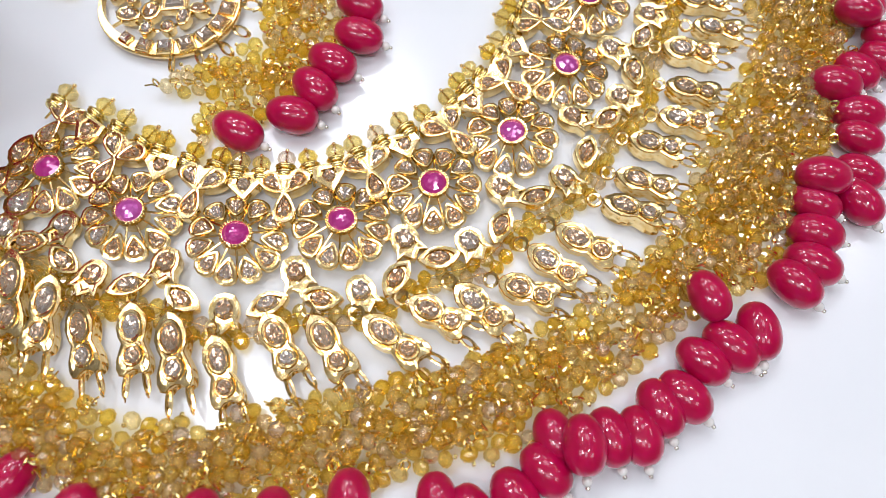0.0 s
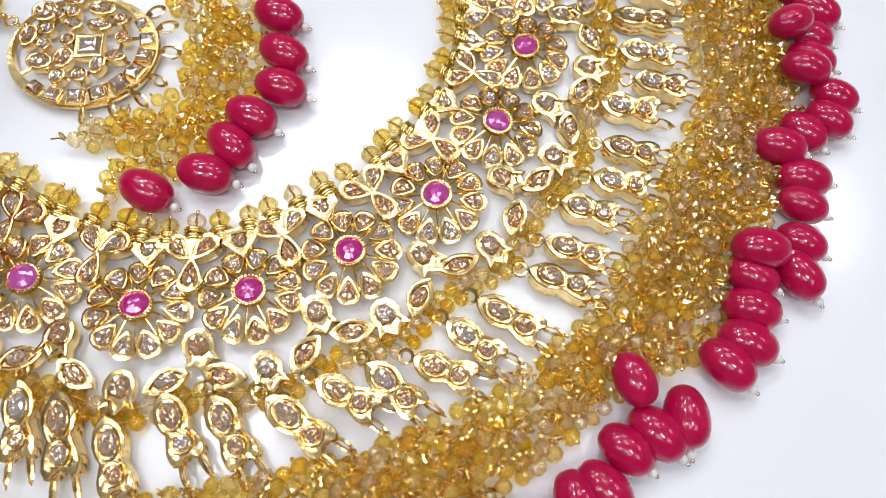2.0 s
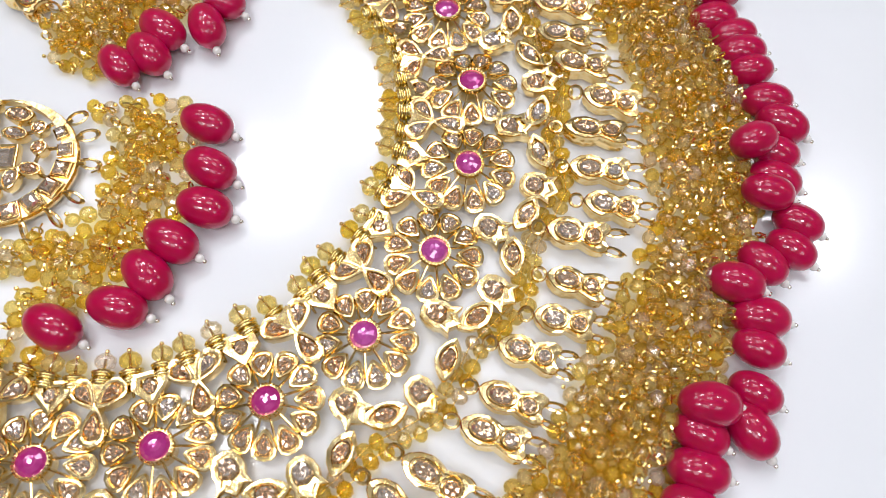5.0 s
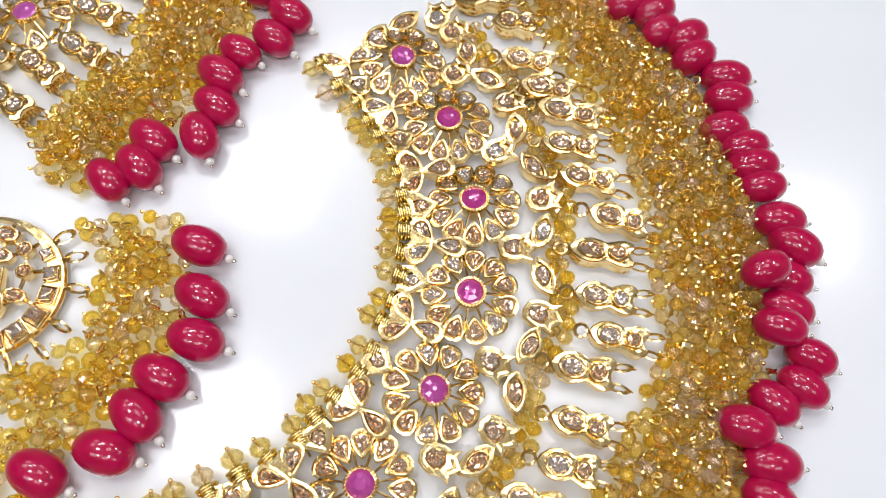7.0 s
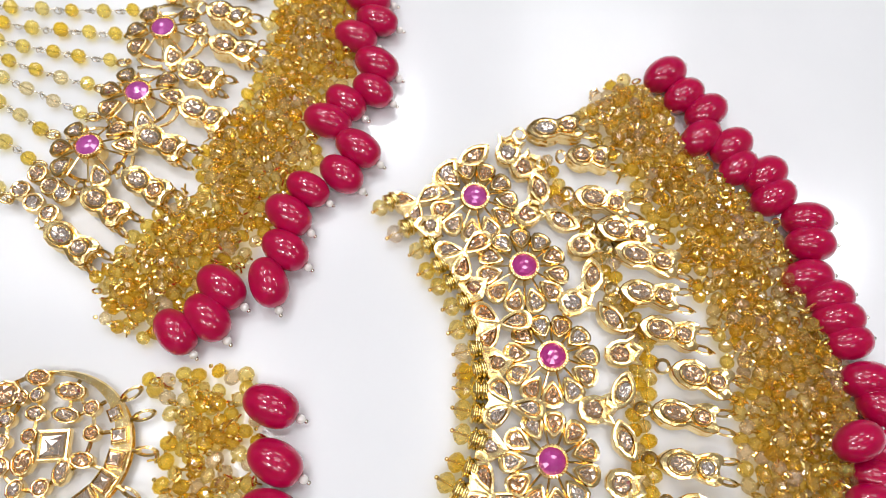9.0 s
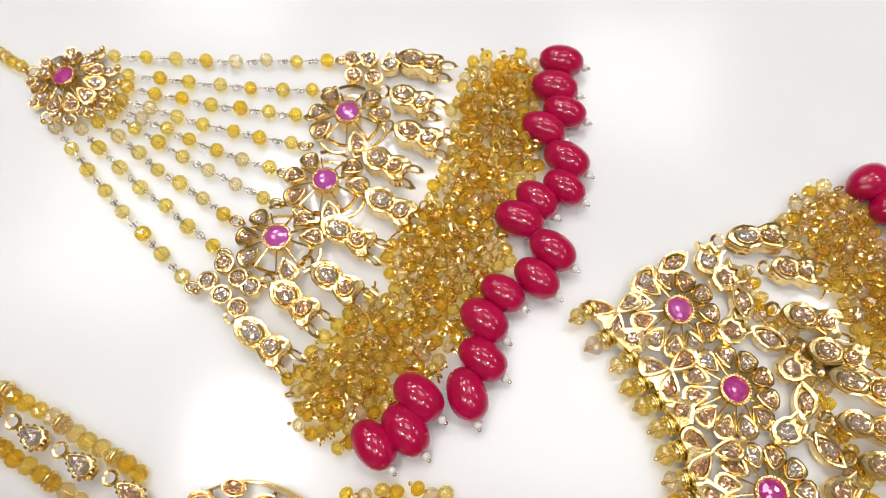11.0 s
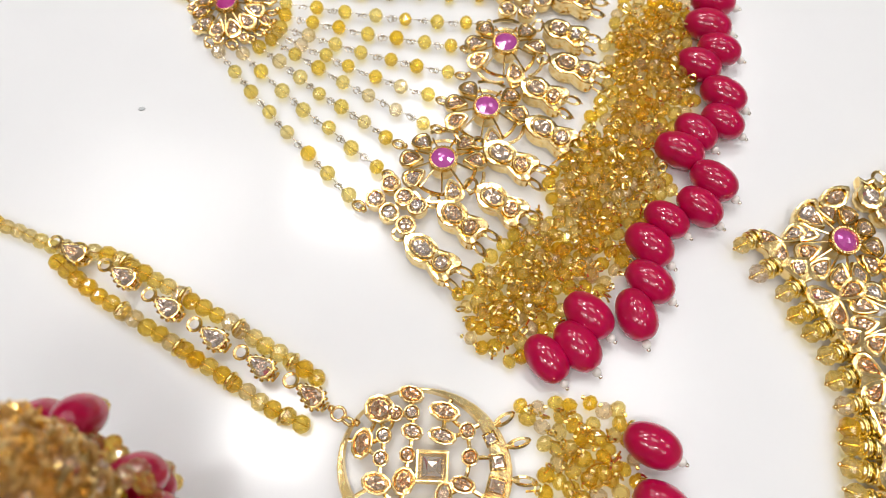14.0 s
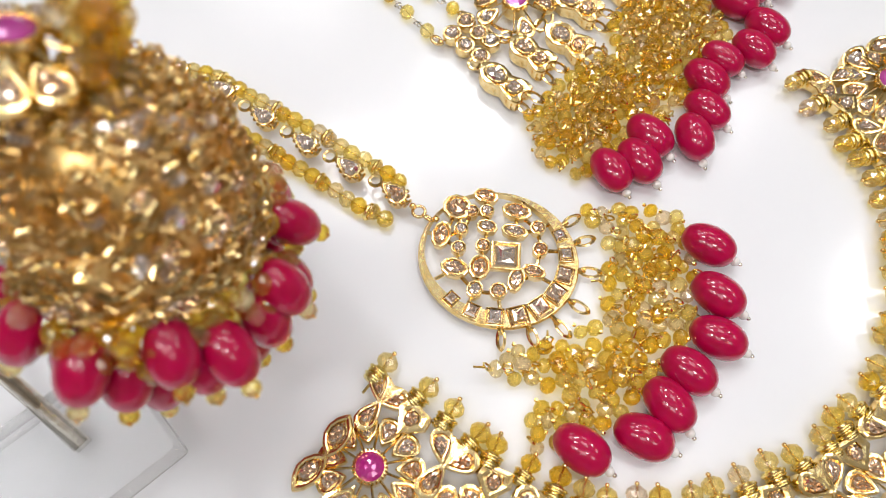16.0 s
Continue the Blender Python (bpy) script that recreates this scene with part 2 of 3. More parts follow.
def ruby_shape():
    """An oblong cabochon bead with a drilled end, along x."""
    loops = []
    for k in range(1, 15):
        a = math.pi * k / 15
        x, q = -math.cos(a), math.sin(a) ** 0.86
        loops.append([(6.6 * x, q * (4.75 + 0.25 * x) * math.cos(TAU * i / 22), q * 4.5 * math.sin(TAU * i / 22)) for i in range(22)])
    return rings(loops)


RUBY_MESH = Shape().add(*ruby_shape()).mesh("ruby_bead", RUBY, True)


def add_ruby(owner, x, y, turn, z=4.6, size=1.0, tip=0.0):
    b = part("ruby_bead", RUBY_MESH, owner, at_mm(x, y, z, turn, 0, tip, size), "glossy oblong ruby-red bead")
    part("pearl", PEARL_MESH, b, at_mm(7.3, 0, -1.4), "small white pearl at the tip")
    part("pin_head", SILVER_PIN, b, at_mm(8.7, 0, -1.6), "silvery pin head")
    return b


def crystal_band(owner, inside, count_named, gap=2.75, top=9.8, seed=1, box=None, tries=60000, bead=None, many=None):
    """A tangle of crystal beads with wire loops that fills a region of the table."""
    r = random.Random(seed)
    cells, made = {}, []
    for _ in range(tries):
        x, y = r.uniform(box[0], box[2]), r.uniform(box[1], box[3])
        depth = inside(x, y)
        if depth <= 0:
            continue
        z = 1.9 + (r.random() ** 1.1) * max(0.3, min(1.0, depth / 6.0)) * (top - 3.8)
        key = (int(x // 3), int(y // 3))
        near = [q for i in (-1, 0, 1) for j in (-1, 0, 1) for q in cells.get((key[0] + i, key[1] + j), ())]
        if any((x - q[0]) ** 2 + (y - q[1]) ** 2 + (z - q[2]) ** 2 < gap * gap for q in near):
            continue
        cells.setdefault(key, []).append((x, y, z))
        made.append((x, y, z))
    made.sort(key=lambda p: -p[2])
    wires, pins, pile = Shape(), Shape(), Shape()
    v, f = bead_shape(2.0)
    for n, (x, y, z) in enumerate(made):
        turn = pose(0, 0, 0, r.uniform(0, 360), r.uniform(-50, 50), r.uniform(0, 360))
        size = r.uniform(0.86, 1.06)
        if n < count_named:
            part("crystal_bead", bead or BEAD, owner, at_mm(x, y, z) @ turn @ Matrix.Scale(size, 4))
        else:
            pile.add(v, f, Matrix.Translation((x, y, z)) @ turn @ Matrix.Scale(size, 4))
        d = turn.to_3x3() @ Vector((1, 0, 0))
        if d.z < -0.2:
            d = -d
        p = Vector((x, y, z))
        if n % 2 == 0:
            pins.add(*ball(0.55, tuple(p + d * 2.1), 6, 4))
        if n % 2 == 1 or n < 0.4 * len(made):
            bend = Vector((r.uniform(-1, 1), r.uniform(-1, 1), r.uniform(0, 0.6)))
            wires.add(*torus(1.1, 0.27, 9, 4, tuple(p - d * 2.0 + Vector((0, 0, 1.5))), pose(0, 0, 0, r.uniform(0, 360), r.uniform(0, 180), 0)))
            wires.add(*tube([p - d * 1.6, p - d * 2.4 + bend * 0.7 + Vector((0, 0, 0.9)), p - d * 3.4 + bend * 1.6 + Vector((0, 0, 0.6))], 0.25, 4))
    if pile.v:
        tagged(part("crystal_tangle", pile.mesh("crystal_tangle", many or CRYSTAL_MANY), owner, label="tangled faceted yellow crystal beads"), kind="stuff")
    tagged(part("wire_tangle", wires.mesh("wire_tangle", WIRE), owner, label="twisted gold wire links"), kind="stuff")
    tagged(part("pin_scatter", pins.mesh("pin_scatter", WIRE), owner, label="tiny gold pin heads"), kind="stuff")


def between(inner, outer):
    """How deep a point lies in the polygon between two lines, in mm; negative outside."""
    poly = list(inner) + list(outer)[::-1]

    def depth(x, y):
        odd, least = False, 1e9
        for (x1, y1), (x2, y2) in zip(poly, poly[1:] + poly[:1]):
            if (y1 > y) != (y2 > y) and x < (x2 - x1) * (y - y1) / (y2 - y1) + x1:
                odd = not odd
            dx, dy = x2 - x1, y2 - y1
            u = max(0, min(1, ((x - x1) * dx + (y - y1) * dy) / (dx * dx + dy * dy + 1e-9)))
            least = min(least, math.hypot(x - x1 - u * dx, y - y1 - u * dy))
        return least + 0.3 if odd else -least
    return depth


# ---- motifs ----
PETAL = drop_outline(6.9, 6.7)


def flower_meshes(count, kept, name, radius=1.0):
    """The gold frame of a flower with count places, of which the kept ones carry set stones."""
    g = Shape()
    for i in range(count):
        m = pose(0, 0, 0, 0, 0, 360 * i / count - 90) @ Matrix.Translation((0, 4.2 * radius, 0)) @ pose(0, 0, 0, -14, 0, 0)
        if i in kept:
            g.add(*bezel(PETAL, 3.3, 5.4, 0.68), m)
        else:
            g.add(*tube([(-3.9, 5.3, 4.6), (-2.0, 6.3, 4.6), (0, 6.6, 4.6), (2.0, 6.3, 4.6), (3.9, 5.3, 4.6)], 0.5, 6), m)
        spoke = pose(0, 0, 0, 0, 0, 360 * (i + 0.5) / count - 90)
        g.add(*tube([(0, 3.4, 5.6), (0, 9.2, 3.3)], 0.30, 5), spoke)
    g.add(*rings([[(x, y, z) for x, y in oval(q, q, 20)] for q, z in ((3.7, 2.0), (3.9, 6.0), (3.75, 7.0), (3.15, 7.1), (2.9, 6.2))]))
    for i in range(28):
        a = TAU * i / 28
        g.add(*ball(0.37, (3.55 * math.cos(a), 3.55 * math.sin(a), 7.1), 5, 4))
    g.add(*torus(8.6 * radius, 0.5, 30, 5, (0, 0, 2.4)))
    return g.mesh(name, GOLD)


GEM = Shape().add(*rings([[(x, y, z) for x, y in oval(q, q, 12)] for q, z in ((2.9, 6.0), (3.15, 6.7), (2.4, 7.3), (1.3, 7.75), (0.5, 7.85))])).mesh("gem", PINK)
PETAL_STONE = Shape().add(*cut_stone([(x, y) for x, y, _ in grown(PETAL, 0.69, 0)], 4.9, 0.9)).mesh("petal_stone", STONE)


def add_flower(owner, mesh, count, kept, x, y, turn, size=1.0, z=0.0, tilt=(0, 0), gem_size=1.0):
    fl = part("flower", mesh, owner, at_mm(x, y, z, turn, tilt[0], tilt[1], size), "openwork gold flower")
    part("gem", GEM, fl, Matrix.Diagonal((gem_size, gem_size, 1, 1)), "faceted pink-red centre stone")
    for i in kept:
        m = pose(0, 0, 0, 0, 0, 360 * i / count - 90) @ at_mm(0, 4.2, 0) @ pose(0, 0, 0, -14, 0, 0)
        part("petal_stone", PETAL_STONE, fl, m)
    return fl


def plate(name, outlines, z0, z1, k, extra=()):
    g = Shape()
    for o in outlines:
        g.add(*bezel(o, z0, z1, k))
    for v, f in extra:
        g.add(v, f)
    return g.mesh(name, GOLD)


def moved(outline, turn=0.0, at=(0, 0)):
    c, s_ = math.cos(math.radians(turn)), math.sin(math.radians(turn))
    return [(at[0] + x * c - y * s_, at[1] + x * s_ + y * c) for x, y in outline]


def shrunk(outline, k):
    return [(x, y) for x, y, _ in grown(outline, k, 0)]


# trefoil: two drops at the top and one below
TRE = [moved(drop_outline(7.0, 5.4), 42, (0, 0)), moved(drop_outline(7.0, 5.4), -42, (0, 0)), moved(drop_outline(7.6, 5.6), 180, (0, 0.6))]
WEB = [(0, -1.0), (2.6, 4.0), (1.6, 5.6), (0, 4.9), (-1.6, 5.6), (-2.6, 4.0)]
TREFOIL = plate("trefoil", TRE, 1.2, 4.4, 0.66, [rings([grown(WEB, 1.0, 1.8), grown(WEB, 1.0, 4.0), grown(WEB, 0.9, 4.25)])])
TRE_STONES = [Shape().add(*cut_stone(shrunk(o, 0.66), 3.8, 1.2)).mesh("trefoil_stone", STONE) for o in TRE]
KITE_O = [(0, -4.2), (3.9, 0.2), (3.2, 3.2), (-3.2, 3.2), (-3.9, 0.2)]
KITE = plate("kite", [KITE_O], 1.4, 4.6, 0.46)
KITE_STONE = Shape().add(*cut_stone(oval(1.7, 1.9, 9), 4.35, 1.0)).mesh("kite_stone", STONE)
LEAF_O = leaf_outline(9.6, 6.8)
LEAF = plate("leaf", [LEAF_O], 1.2, 4.2, 0.60)
LEAF_STONE = Shape().add(*cut_stone(shrunk(LEAF_O[:3] + [(LEAF_O[3][0], LEAF_O[3][1]), (0.4 * 6.8, 0.66 * 9.6), (0, 0.78 * 9.6), (-0.4 * 6.8, 0.66 * 9.6)] + LEAF_O[-3:], 0.66), 3.9, 1.2)).mesh("leaf_stone", STONE)
EYE_O = eye_outline(10.0, 5.6)
EYE = plate("eye_link", [EYE_O], 1.2, 4.0, 0.66)
EYE_STONE = Shape().add(*cut_stone(oval(2.6, 1.75, 10), 3.7, 1.2)).mesh("eye_stone", STONE)


def peanut_meshes():
    """A peanut-shaped drop: waisted outline, pointed head, scalloped foot, filigree wall."""
    half = [(0.0, 0.0), (1.3, 0.7), (2.7, 2.4), (3.3, 4.6), (2.9, 6.6), (2.3, 7.9), (2.8, 9.2), (3.4, 10.8), (3.5, 12.4), (3.0, 13.6), (2.0, 14.0), (1.1, 13.3), (0.0, 13.0)]
    o = [(y, x) for x, y in half] + [(y, -x) for x, y in half[-2:0:-1]]
    o = o[::-1]
    g = Shape()
    fine = [q for (x, y), (u, v) in zip(o, o[1:] + o[:1]) for q in ((x, y), ((x + u) / 2, (y + v) / 2))]

    def fluted(k, z, deep):
        return [(x * (1 - deep * (i % 2)), y * (1 - deep * (i % 2)), z + 0.25 * (i % 2)) for i, (x, y, _) in enumerate(grown(fine, k, 0))]
    g.add(*rings([grown(fine, 0.92, 0.6), grown(fine, 1.0, 1.1), fluted(0.97, 1.7, 0.05), fluted(1.0, 2.5, 0.09), fluted(0.97, 3.3, 0.05), grown(fine, 1.03, 3.9), grown(fine, 1.04, 4.6), grown(fine, 1.0, 4.9), grown(fine, 0.80, 5.0), grown(fine, 0.62, 4.8)]))
    g.add(*torus(2.45, 0.3, 16, 5, (4.7, 0, 5.05), Matrix.Diagonal((1.2, 0.92, 1, 1))))
    g.add(*torus(2.0, 0.3, 14, 5, (10.4, 0, 5.05)))
    g.add(*torus(1.5, 0.42, 14, 5, (-1.9, 0, 3.2), pose(0, 0, 0, 20, 0, 0)))
    for sgn in (-1, 1):
        g.add(*torus(1.15, 0.42, 12, 5, (15.5, sgn * 2.2, 3.2), pose(0, 0, 0, 40, 0, 8 * sgn) @ Matrix.Diagonal((1.75, 0.75, 1, 1))))
        g.add(*tube([(17.2, sgn * 2.4, 3.0), (17.9, sgn * 2.2, 3.8), (18.6, sgn * 2.5, 3.2)], 0.2, 4))
    return g.mesh("peanut_drop", GOLD)


PEANUT = peanut_meshes()
PEANUT_TOP = Shape().add(*cut_stone(oval(2.75, 2.05, 12, (4.7, 0)), 4.95, 0.8)).mesh("upper_stone", STONE)
PEANUT_LOW = Shape().add(*cut_stone(oval(1.85, 1.85, 10, (10.4, 0)), 4.95, 0.8)).mesh("lower_stone", STONE)


def add_peanut(owner, a, b, roll=0.0, size=1.0, z=0.0):
    d = math.hypot(b[0] - a[0], b[1] - a[1])
    k = d / 14.0
    m = at_mm(a[0], a[1], z, heading(a, b), roll) @ Matrix.Diagonal((k, size, size, 1))
    p = part("peanut_drop", PEANUT, owner, m, "gold peanut-shaped drop")
    part("upper_stone", PEANUT_TOP, p, None, "champagne drop stone")
    part("lower_stone", PEANUT_LOW, p, None, "round champagne stone")
    return p


def coil_mesh():
    g = Shape()
    g.add(*rings([[(x, q * math.cos(TAU * i / 12), q * math.sin(TAU * i / 12)) for i in range(12)] for x, q in ((0, 1.3), (0.3, 1.7), (3.6, 1.7), (3.9, 1.3))]))
    for k, q in enumerate((1.9, 2.15, 2.0, 2.2)):
        g.add(*torus(q, 0.42, 14, 5, (0.6 + 0.85 * k, 0, 0), pose(0, 0, 0, 0, 90 + 5 * (-1) ** k, 0)))
    g.add(*tube([(-2.5, 0, 0), (7.6, 0, 0)], 0.3, 5))
    return g.mesh("wire_coil", WIRE, True)


COIL = coil_mesh()


def add_coil(owner, x, y, turn, z=3.0, size=1.0):
    c = part("wire_coil", COIL, owner, at_mm(x, y, z, turn, 0, 0, size), "coiled gold wire collar")
    part("crystal_bead", PALE_BEAD, c, at_mm(5.6, 0, 0, 0, 0, 0, 1.22), "pale yellow crystal end bead")
    part("pin_head", PINHEAD, c, at_mm(7.9, 0, 0))
    return c


def strand(owner, points, step, mesh, wire, jitter=0.2, z=2.2, gap=True, radius=0.16, size=1.0):
    """Beads along a line on a wire, with a small eye between each two."""
    g = Shape()
    pts = [Vector((*p, z)) for p in points]
    lengths = [(b - a).length for a, b in zip(pts, pts[1:])]
    total = sum(lengths)
    n = max(2, round(total / step))

    def on(s):
        s = max(0.0, min(total - 1e-6, s))
        for a, b, l in zip(pts, pts[1:], lengths):
            if s <= l:
                return a.lerp(b, s / l), (b - a).normalized()
            s -= l
        return pts[-1], (pts[-1] - pts[-2]).normalized()
    for i in range(n):
        p, d = on((i + 0.5) * total / n)
        p = p + Vector((rng.uniform(-jitter, jitter), rng.uniform(-jitter, jitter), rng.uniform(-0.1, 0.1)))
        turn = math.degrees(math.atan2(d.y, d.x)) + rng.uniform(-8, 8)
        part("crystal_bead", mesh, owner, at_mm(*p, turn, rng.uniform(0, 360), 0, size * rng.uniform(0.93, 1.06)))
        if gap:
            q, _ = on((i + 1.0) * total / n)
            g.add(*torus(0.9, 0.17, 10, 4, (q.x, q.y, 1.6), pose(0, 0, 0, rng.uniform(-40, 40), rng.uniform(-40, 40), 0)))
            g.add(*torus(0.7, 0.15, 9, 4, (q.x + 1.0 * d.x, q.y + 1.0 * d.y, 1.8), pose(0, 0, 0, rng.uniform(30, 90), 0, turn)))
            a, _ = on((i + 0.5) * total / n - step * 0.5)
            g.add(*tube([a, p, q], radius, 4))
    if not gap:
        g.add(*tube(pts, 0.16, 5))
    part("thread_wire", g.mesh("thread_wire", wire, True), owner)


# ---- the room ----
def block(name, x0, y0, z0, x1, y1, z1, mat, bevel=0.0):
    bm = bmesh.new()
    bmesh.ops.create_cube(bm, size=1)
    for v in bm.verts:
        v.co = ((x0 + x1) / 2 + v.co.x * (x1 - x0), (y0 + y1) / 2 + v.co.y * (y1 - y0), (z0 + z1) / 2 + v.co.z * (z1 - z0))
    if bevel:
        bmesh.ops.bevel(bm, geom=bm.edges[:], offset=bevel, segments=3, affect="EDGES", profile=0.5)
    me = bpy.data.meshes.new(name)
    bm.to_mesh(me)
    bm.free()
    me.materials.append(mat)
    return me


def structure(name, mesh, label, category):
    return tagged(new(name, mesh), label, category, kind="structure")


structure("floor", block("floor", -2.6, -2.4, -1.0, 2.6, 3.0, -0.9, FLOORING), "pale grey tiled shop floor", "floor")
structure("ceiling", block("ceiling", -2.6, -2.4, CEILING + 0.05, 2.6, 3.0, CEILING + 0.15, PAINT), "plain white painted ceiling", "ceiling")
# Unseen walls, added to close the room and shape what the gold mirrors.
for name, x0, y0, x1, y1 in (("wall_west", -2.7, -2.4, -2.6, 3.0), ("wall_east", 2.6, -2.4, 2.7, 3.0), ("wall_south", -2.6, -2.5, 2.6, -2.4), ("wall_north", -2.6, 3.0, 2.6, 3.1)):
    structure(name, block(name, x0, y0, -0.9, x1, y1, CEILING + 0.05, UNSEEN_WALL), "unseen pale brown wall, added for reflections in the gold", "wall")
counter = thing("display_counter", "glossy white laminate display counter holding the jewellery", "counter")
part("counter_top", block("counter_top", -0.9, -0.6, -0.03, 0.8, 0.9, 0.0, TABLE, 0.004), counter, None, "glossy white counter top")
part("counter_body", block("counter_body", -0.86, -0.56, -0.9, 0.76, 0.86, -0.03, PAINT), counter)
lamp_glass = block("diffuser", -0.15, -0.15, 0.004, 0.15, 0.15, 0.010, LAMP_GLASS)
lamp_rim = block("rim", -0.165, -0.165, 0.010, 0.165, 0.165, 0.030, PAINT, 0.004)
for x, y in LAMPS:
    l = thing("ceiling_lamp", "small square white ceiling downlight, switched on", "lamp", (x * 1000, y * 1000, CEILING * 1000 + 20), group="ceiling lamps")
    part("rim", lamp_rim, l)
    part("diffuser", lamp_glass, l)
    area_lamp(x, y, CEILING + 0.02, 0.24, LAMP_WATTS, "SQUARE")
# Added panels: dim, wide sources out of view that brighten the gold rims.
panel_frame = block("frame", -0.28, -0.28, 0.012, 0.28, 0.28, 0.03, PAINT, 0.004)
panel_glass = block("diffuser", -0.26, -0.26, 0.004, 0.26, 0.26, 0.012, LAMP_GLASS)
for x, y in ADDED_PANELS:
    l = thing("added_panel_light", "unseen square ceiling panel light, added to brighten the gold", "ceiling light", (x * 1000, y * 1000, CEILING * 1000 + 20), group="ceiling panel lights")
    part("frame", panel_frame, l)
    part("diffuser", panel_glass, l)
    area_lamp(x, y, CEILING + 0.02, 0.5, PANEL_WATTS, "SQUARE")

# ---- the necklace ----
FLOWERS = [(-88.8, -7.1), (-67.4, -15.1), (-42.6, -18.3), (-19.7, -12.1), (0.0, 0.0), (17.1, 16.7), (28.2, 37.6), (33.5, 60.5), (31.7, 83.2), (22.3, 104.1), (7.7, 120.8)]
necklace = thing("necklace", "gold bridal bib necklace with champagne stones, yellow crystals and ruby-red beads", "necklace")
N = len(FLOWERS)


def outward(s):
    """A place on the line of flowers at s flowers from the first, and the direction away from the throat."""
    i = max(0, min(N - 2, int(math.floor(s))))
    pts = [Vector(FLOWERS[max(0, min(N - 1, i + k))]) for k in (-1, 0, 1, 2)]
    if i == 0:
        pts[0] = 2 * pts[1] - pts[2] + Vector((-2, 3))
    if i == N - 2:
        pts[3] = 2 * pts[2] - pts[1] + Vector((-3, -2))
    u = s - i
    p0, p1, p2, p3 = pts
    p = 0.5 * (2 * p1 + (p2 - p0) * u + (2 * p0 - 5 * p1 + 4 * p2 - p3) * u * u + (3 * p1 - p0 - 3 * p2 + p3) * u ** 3)
    d = 0.5 * ((p2 - p0) + 2 * (2 * p0 - 5 * p1 + 4 * p2 - p3) * u + 3 * (3 * p1 - p0 - 3 * p2 + p3) * u * u)
    d.normalize()
    return p, d, Vector((d.y, -d.x))


ALL = tuple(range(11))
FULL_FLOWER = flower_meshes(11, ALL, "flower")
for i, (x, y) in enumerate(FLOWERS):
    p, along, out = outward(i)
    a = math.degrees(math.atan2(out.y, out.x))
    add_flower(necklace, FULL_FLOWER, 11, ALL, x, y, a + rng.uniform(-6, 6), 0.95, rng.uniform(-0.3, 0.3), (rng.uniform(-5, 5), rng.uniform(-5, 5)), 0.98)


def beside(s, off):
    p, along, out = outward(s)
    q = p + out * off
    return q.x, q.y, math.degrees(math.atan2(out.y, out.x))


for i in range(N):
    # kite above each flower, trefoil above each gap
    x, y, a = beside(i, -13.2)
    k = part("kite", KITE, necklace, at_mm(x, y, 0.4, a - 90 + 180 + rng.uniform(-12, 12), rng.uniform(-6, 6), rng.uniform(-6, 6)), "gold kite link")
    part("kite_stone", KITE_STONE, k)
    # pointed leaf below each flower, an eye link on either side of it
    x, y, a = beside(i, 12.3)
    k = part("leaf", LEAF, necklace, at_mm(x, y, 0.2, a - 90 + rng.uniform(-8, 8), rng.uniform(-6, 6), rng.uniform(-8, 8)), "pointed gold leaf link")
    part("leaf_stone", LEAF_STONE, k)
    for d in (-0.30, 0.30):
        if not 0 <= i + d <= N - 1:
            continue
        x, y, a = beside(i + d, 15.6)
        k = part("eye_link", EYE, necklace, at_mm(x, y, 0.2, a - 90 + (24 if d > 0 else 156) + rng.uniform(-8, 8), rng.uniform(-8, 8), 0), "curled gold eye link")
        part("eye_stone", EYE_STONE, k)
    if i < N - 1:
        x, y, a = beside(i + 0.5, -10.2)
        k = part("trefoil", TREFOIL, necklace, at_mm(x, y, 0.5, a + 90 + rng.uniform(-7, 7), rng.uniform(-5, 5), rng.uniform(-5, 5), 1.12), "gold trefoil link")
        for m in TRE_STONES:
            part("trefoil_stone", m, k)
        x, y, a = beside(i + 0.5, 4.6)
        k = part("leaf", LEAF, necklace, at_mm(x, y, 0.6, a - 90 + rng.uniform(-14, 14), rng.uniform(-6, 6), rng.uniform(-6, 6)), "pointed gold leaf link")
        part("leaf_stone", LEAF_STONE, k)
# wire-wrapped fringe along the throat
s = -0.42
while s < N - 0.35:
    x, y, a = beside(s, -14.6 + rng.uniform(-0.8, 0.8))
    add_coil(necklace, x, y, a + 180 + rng.uniform(-9, 9), 3.2 + rng.uniform(-0.3, 0.6), rng.uniform(0.92, 1.05))
    s += 0.318 + rng.uniform(-0.03, 0.03)
# the two ends
for s, sgn in ((0, -1), (N - 1, 1)):
    p, along, out = outward(s)
    a = math.degrees(math.atan2(out.y, out.x))
    for off, side, mesh, turn, name, stones in ((-11.5, 7.5, TREFOIL, 90, "trefoil", TRE_STONES), (-1.0, 10.0, EYE, 8, "eye_link", [EYE_STONE]), (8.0, 9.6, EYE, -14, "eye_link", [EYE_STONE]), (12.5, 3.0, LEAF, -50 * sgn, "leaf", [LEAF_STONE])):
        q = p + out * off + along * side * sgn
        k = part(name, mesh, necklace, at_mm(q.x, q.y, 0.3, a + turn + rng.uniform(-8, 8)))
        for st in stones:
            part(name + "_stone" if name != "eye_link" else "eye_stone", st, k)
# thread of clear beads under the links
for k in range(2):
    strand(necklace, [beside(0.25 * j, 19.3 + 2.7 * k + 1.6 * math.cos(TAU * 0.25 * j))[:2] for j in range(4 * (N - 1) + 1)], 3.7, PALE_BEAD, WIRE, 0.4, 1.9, False)

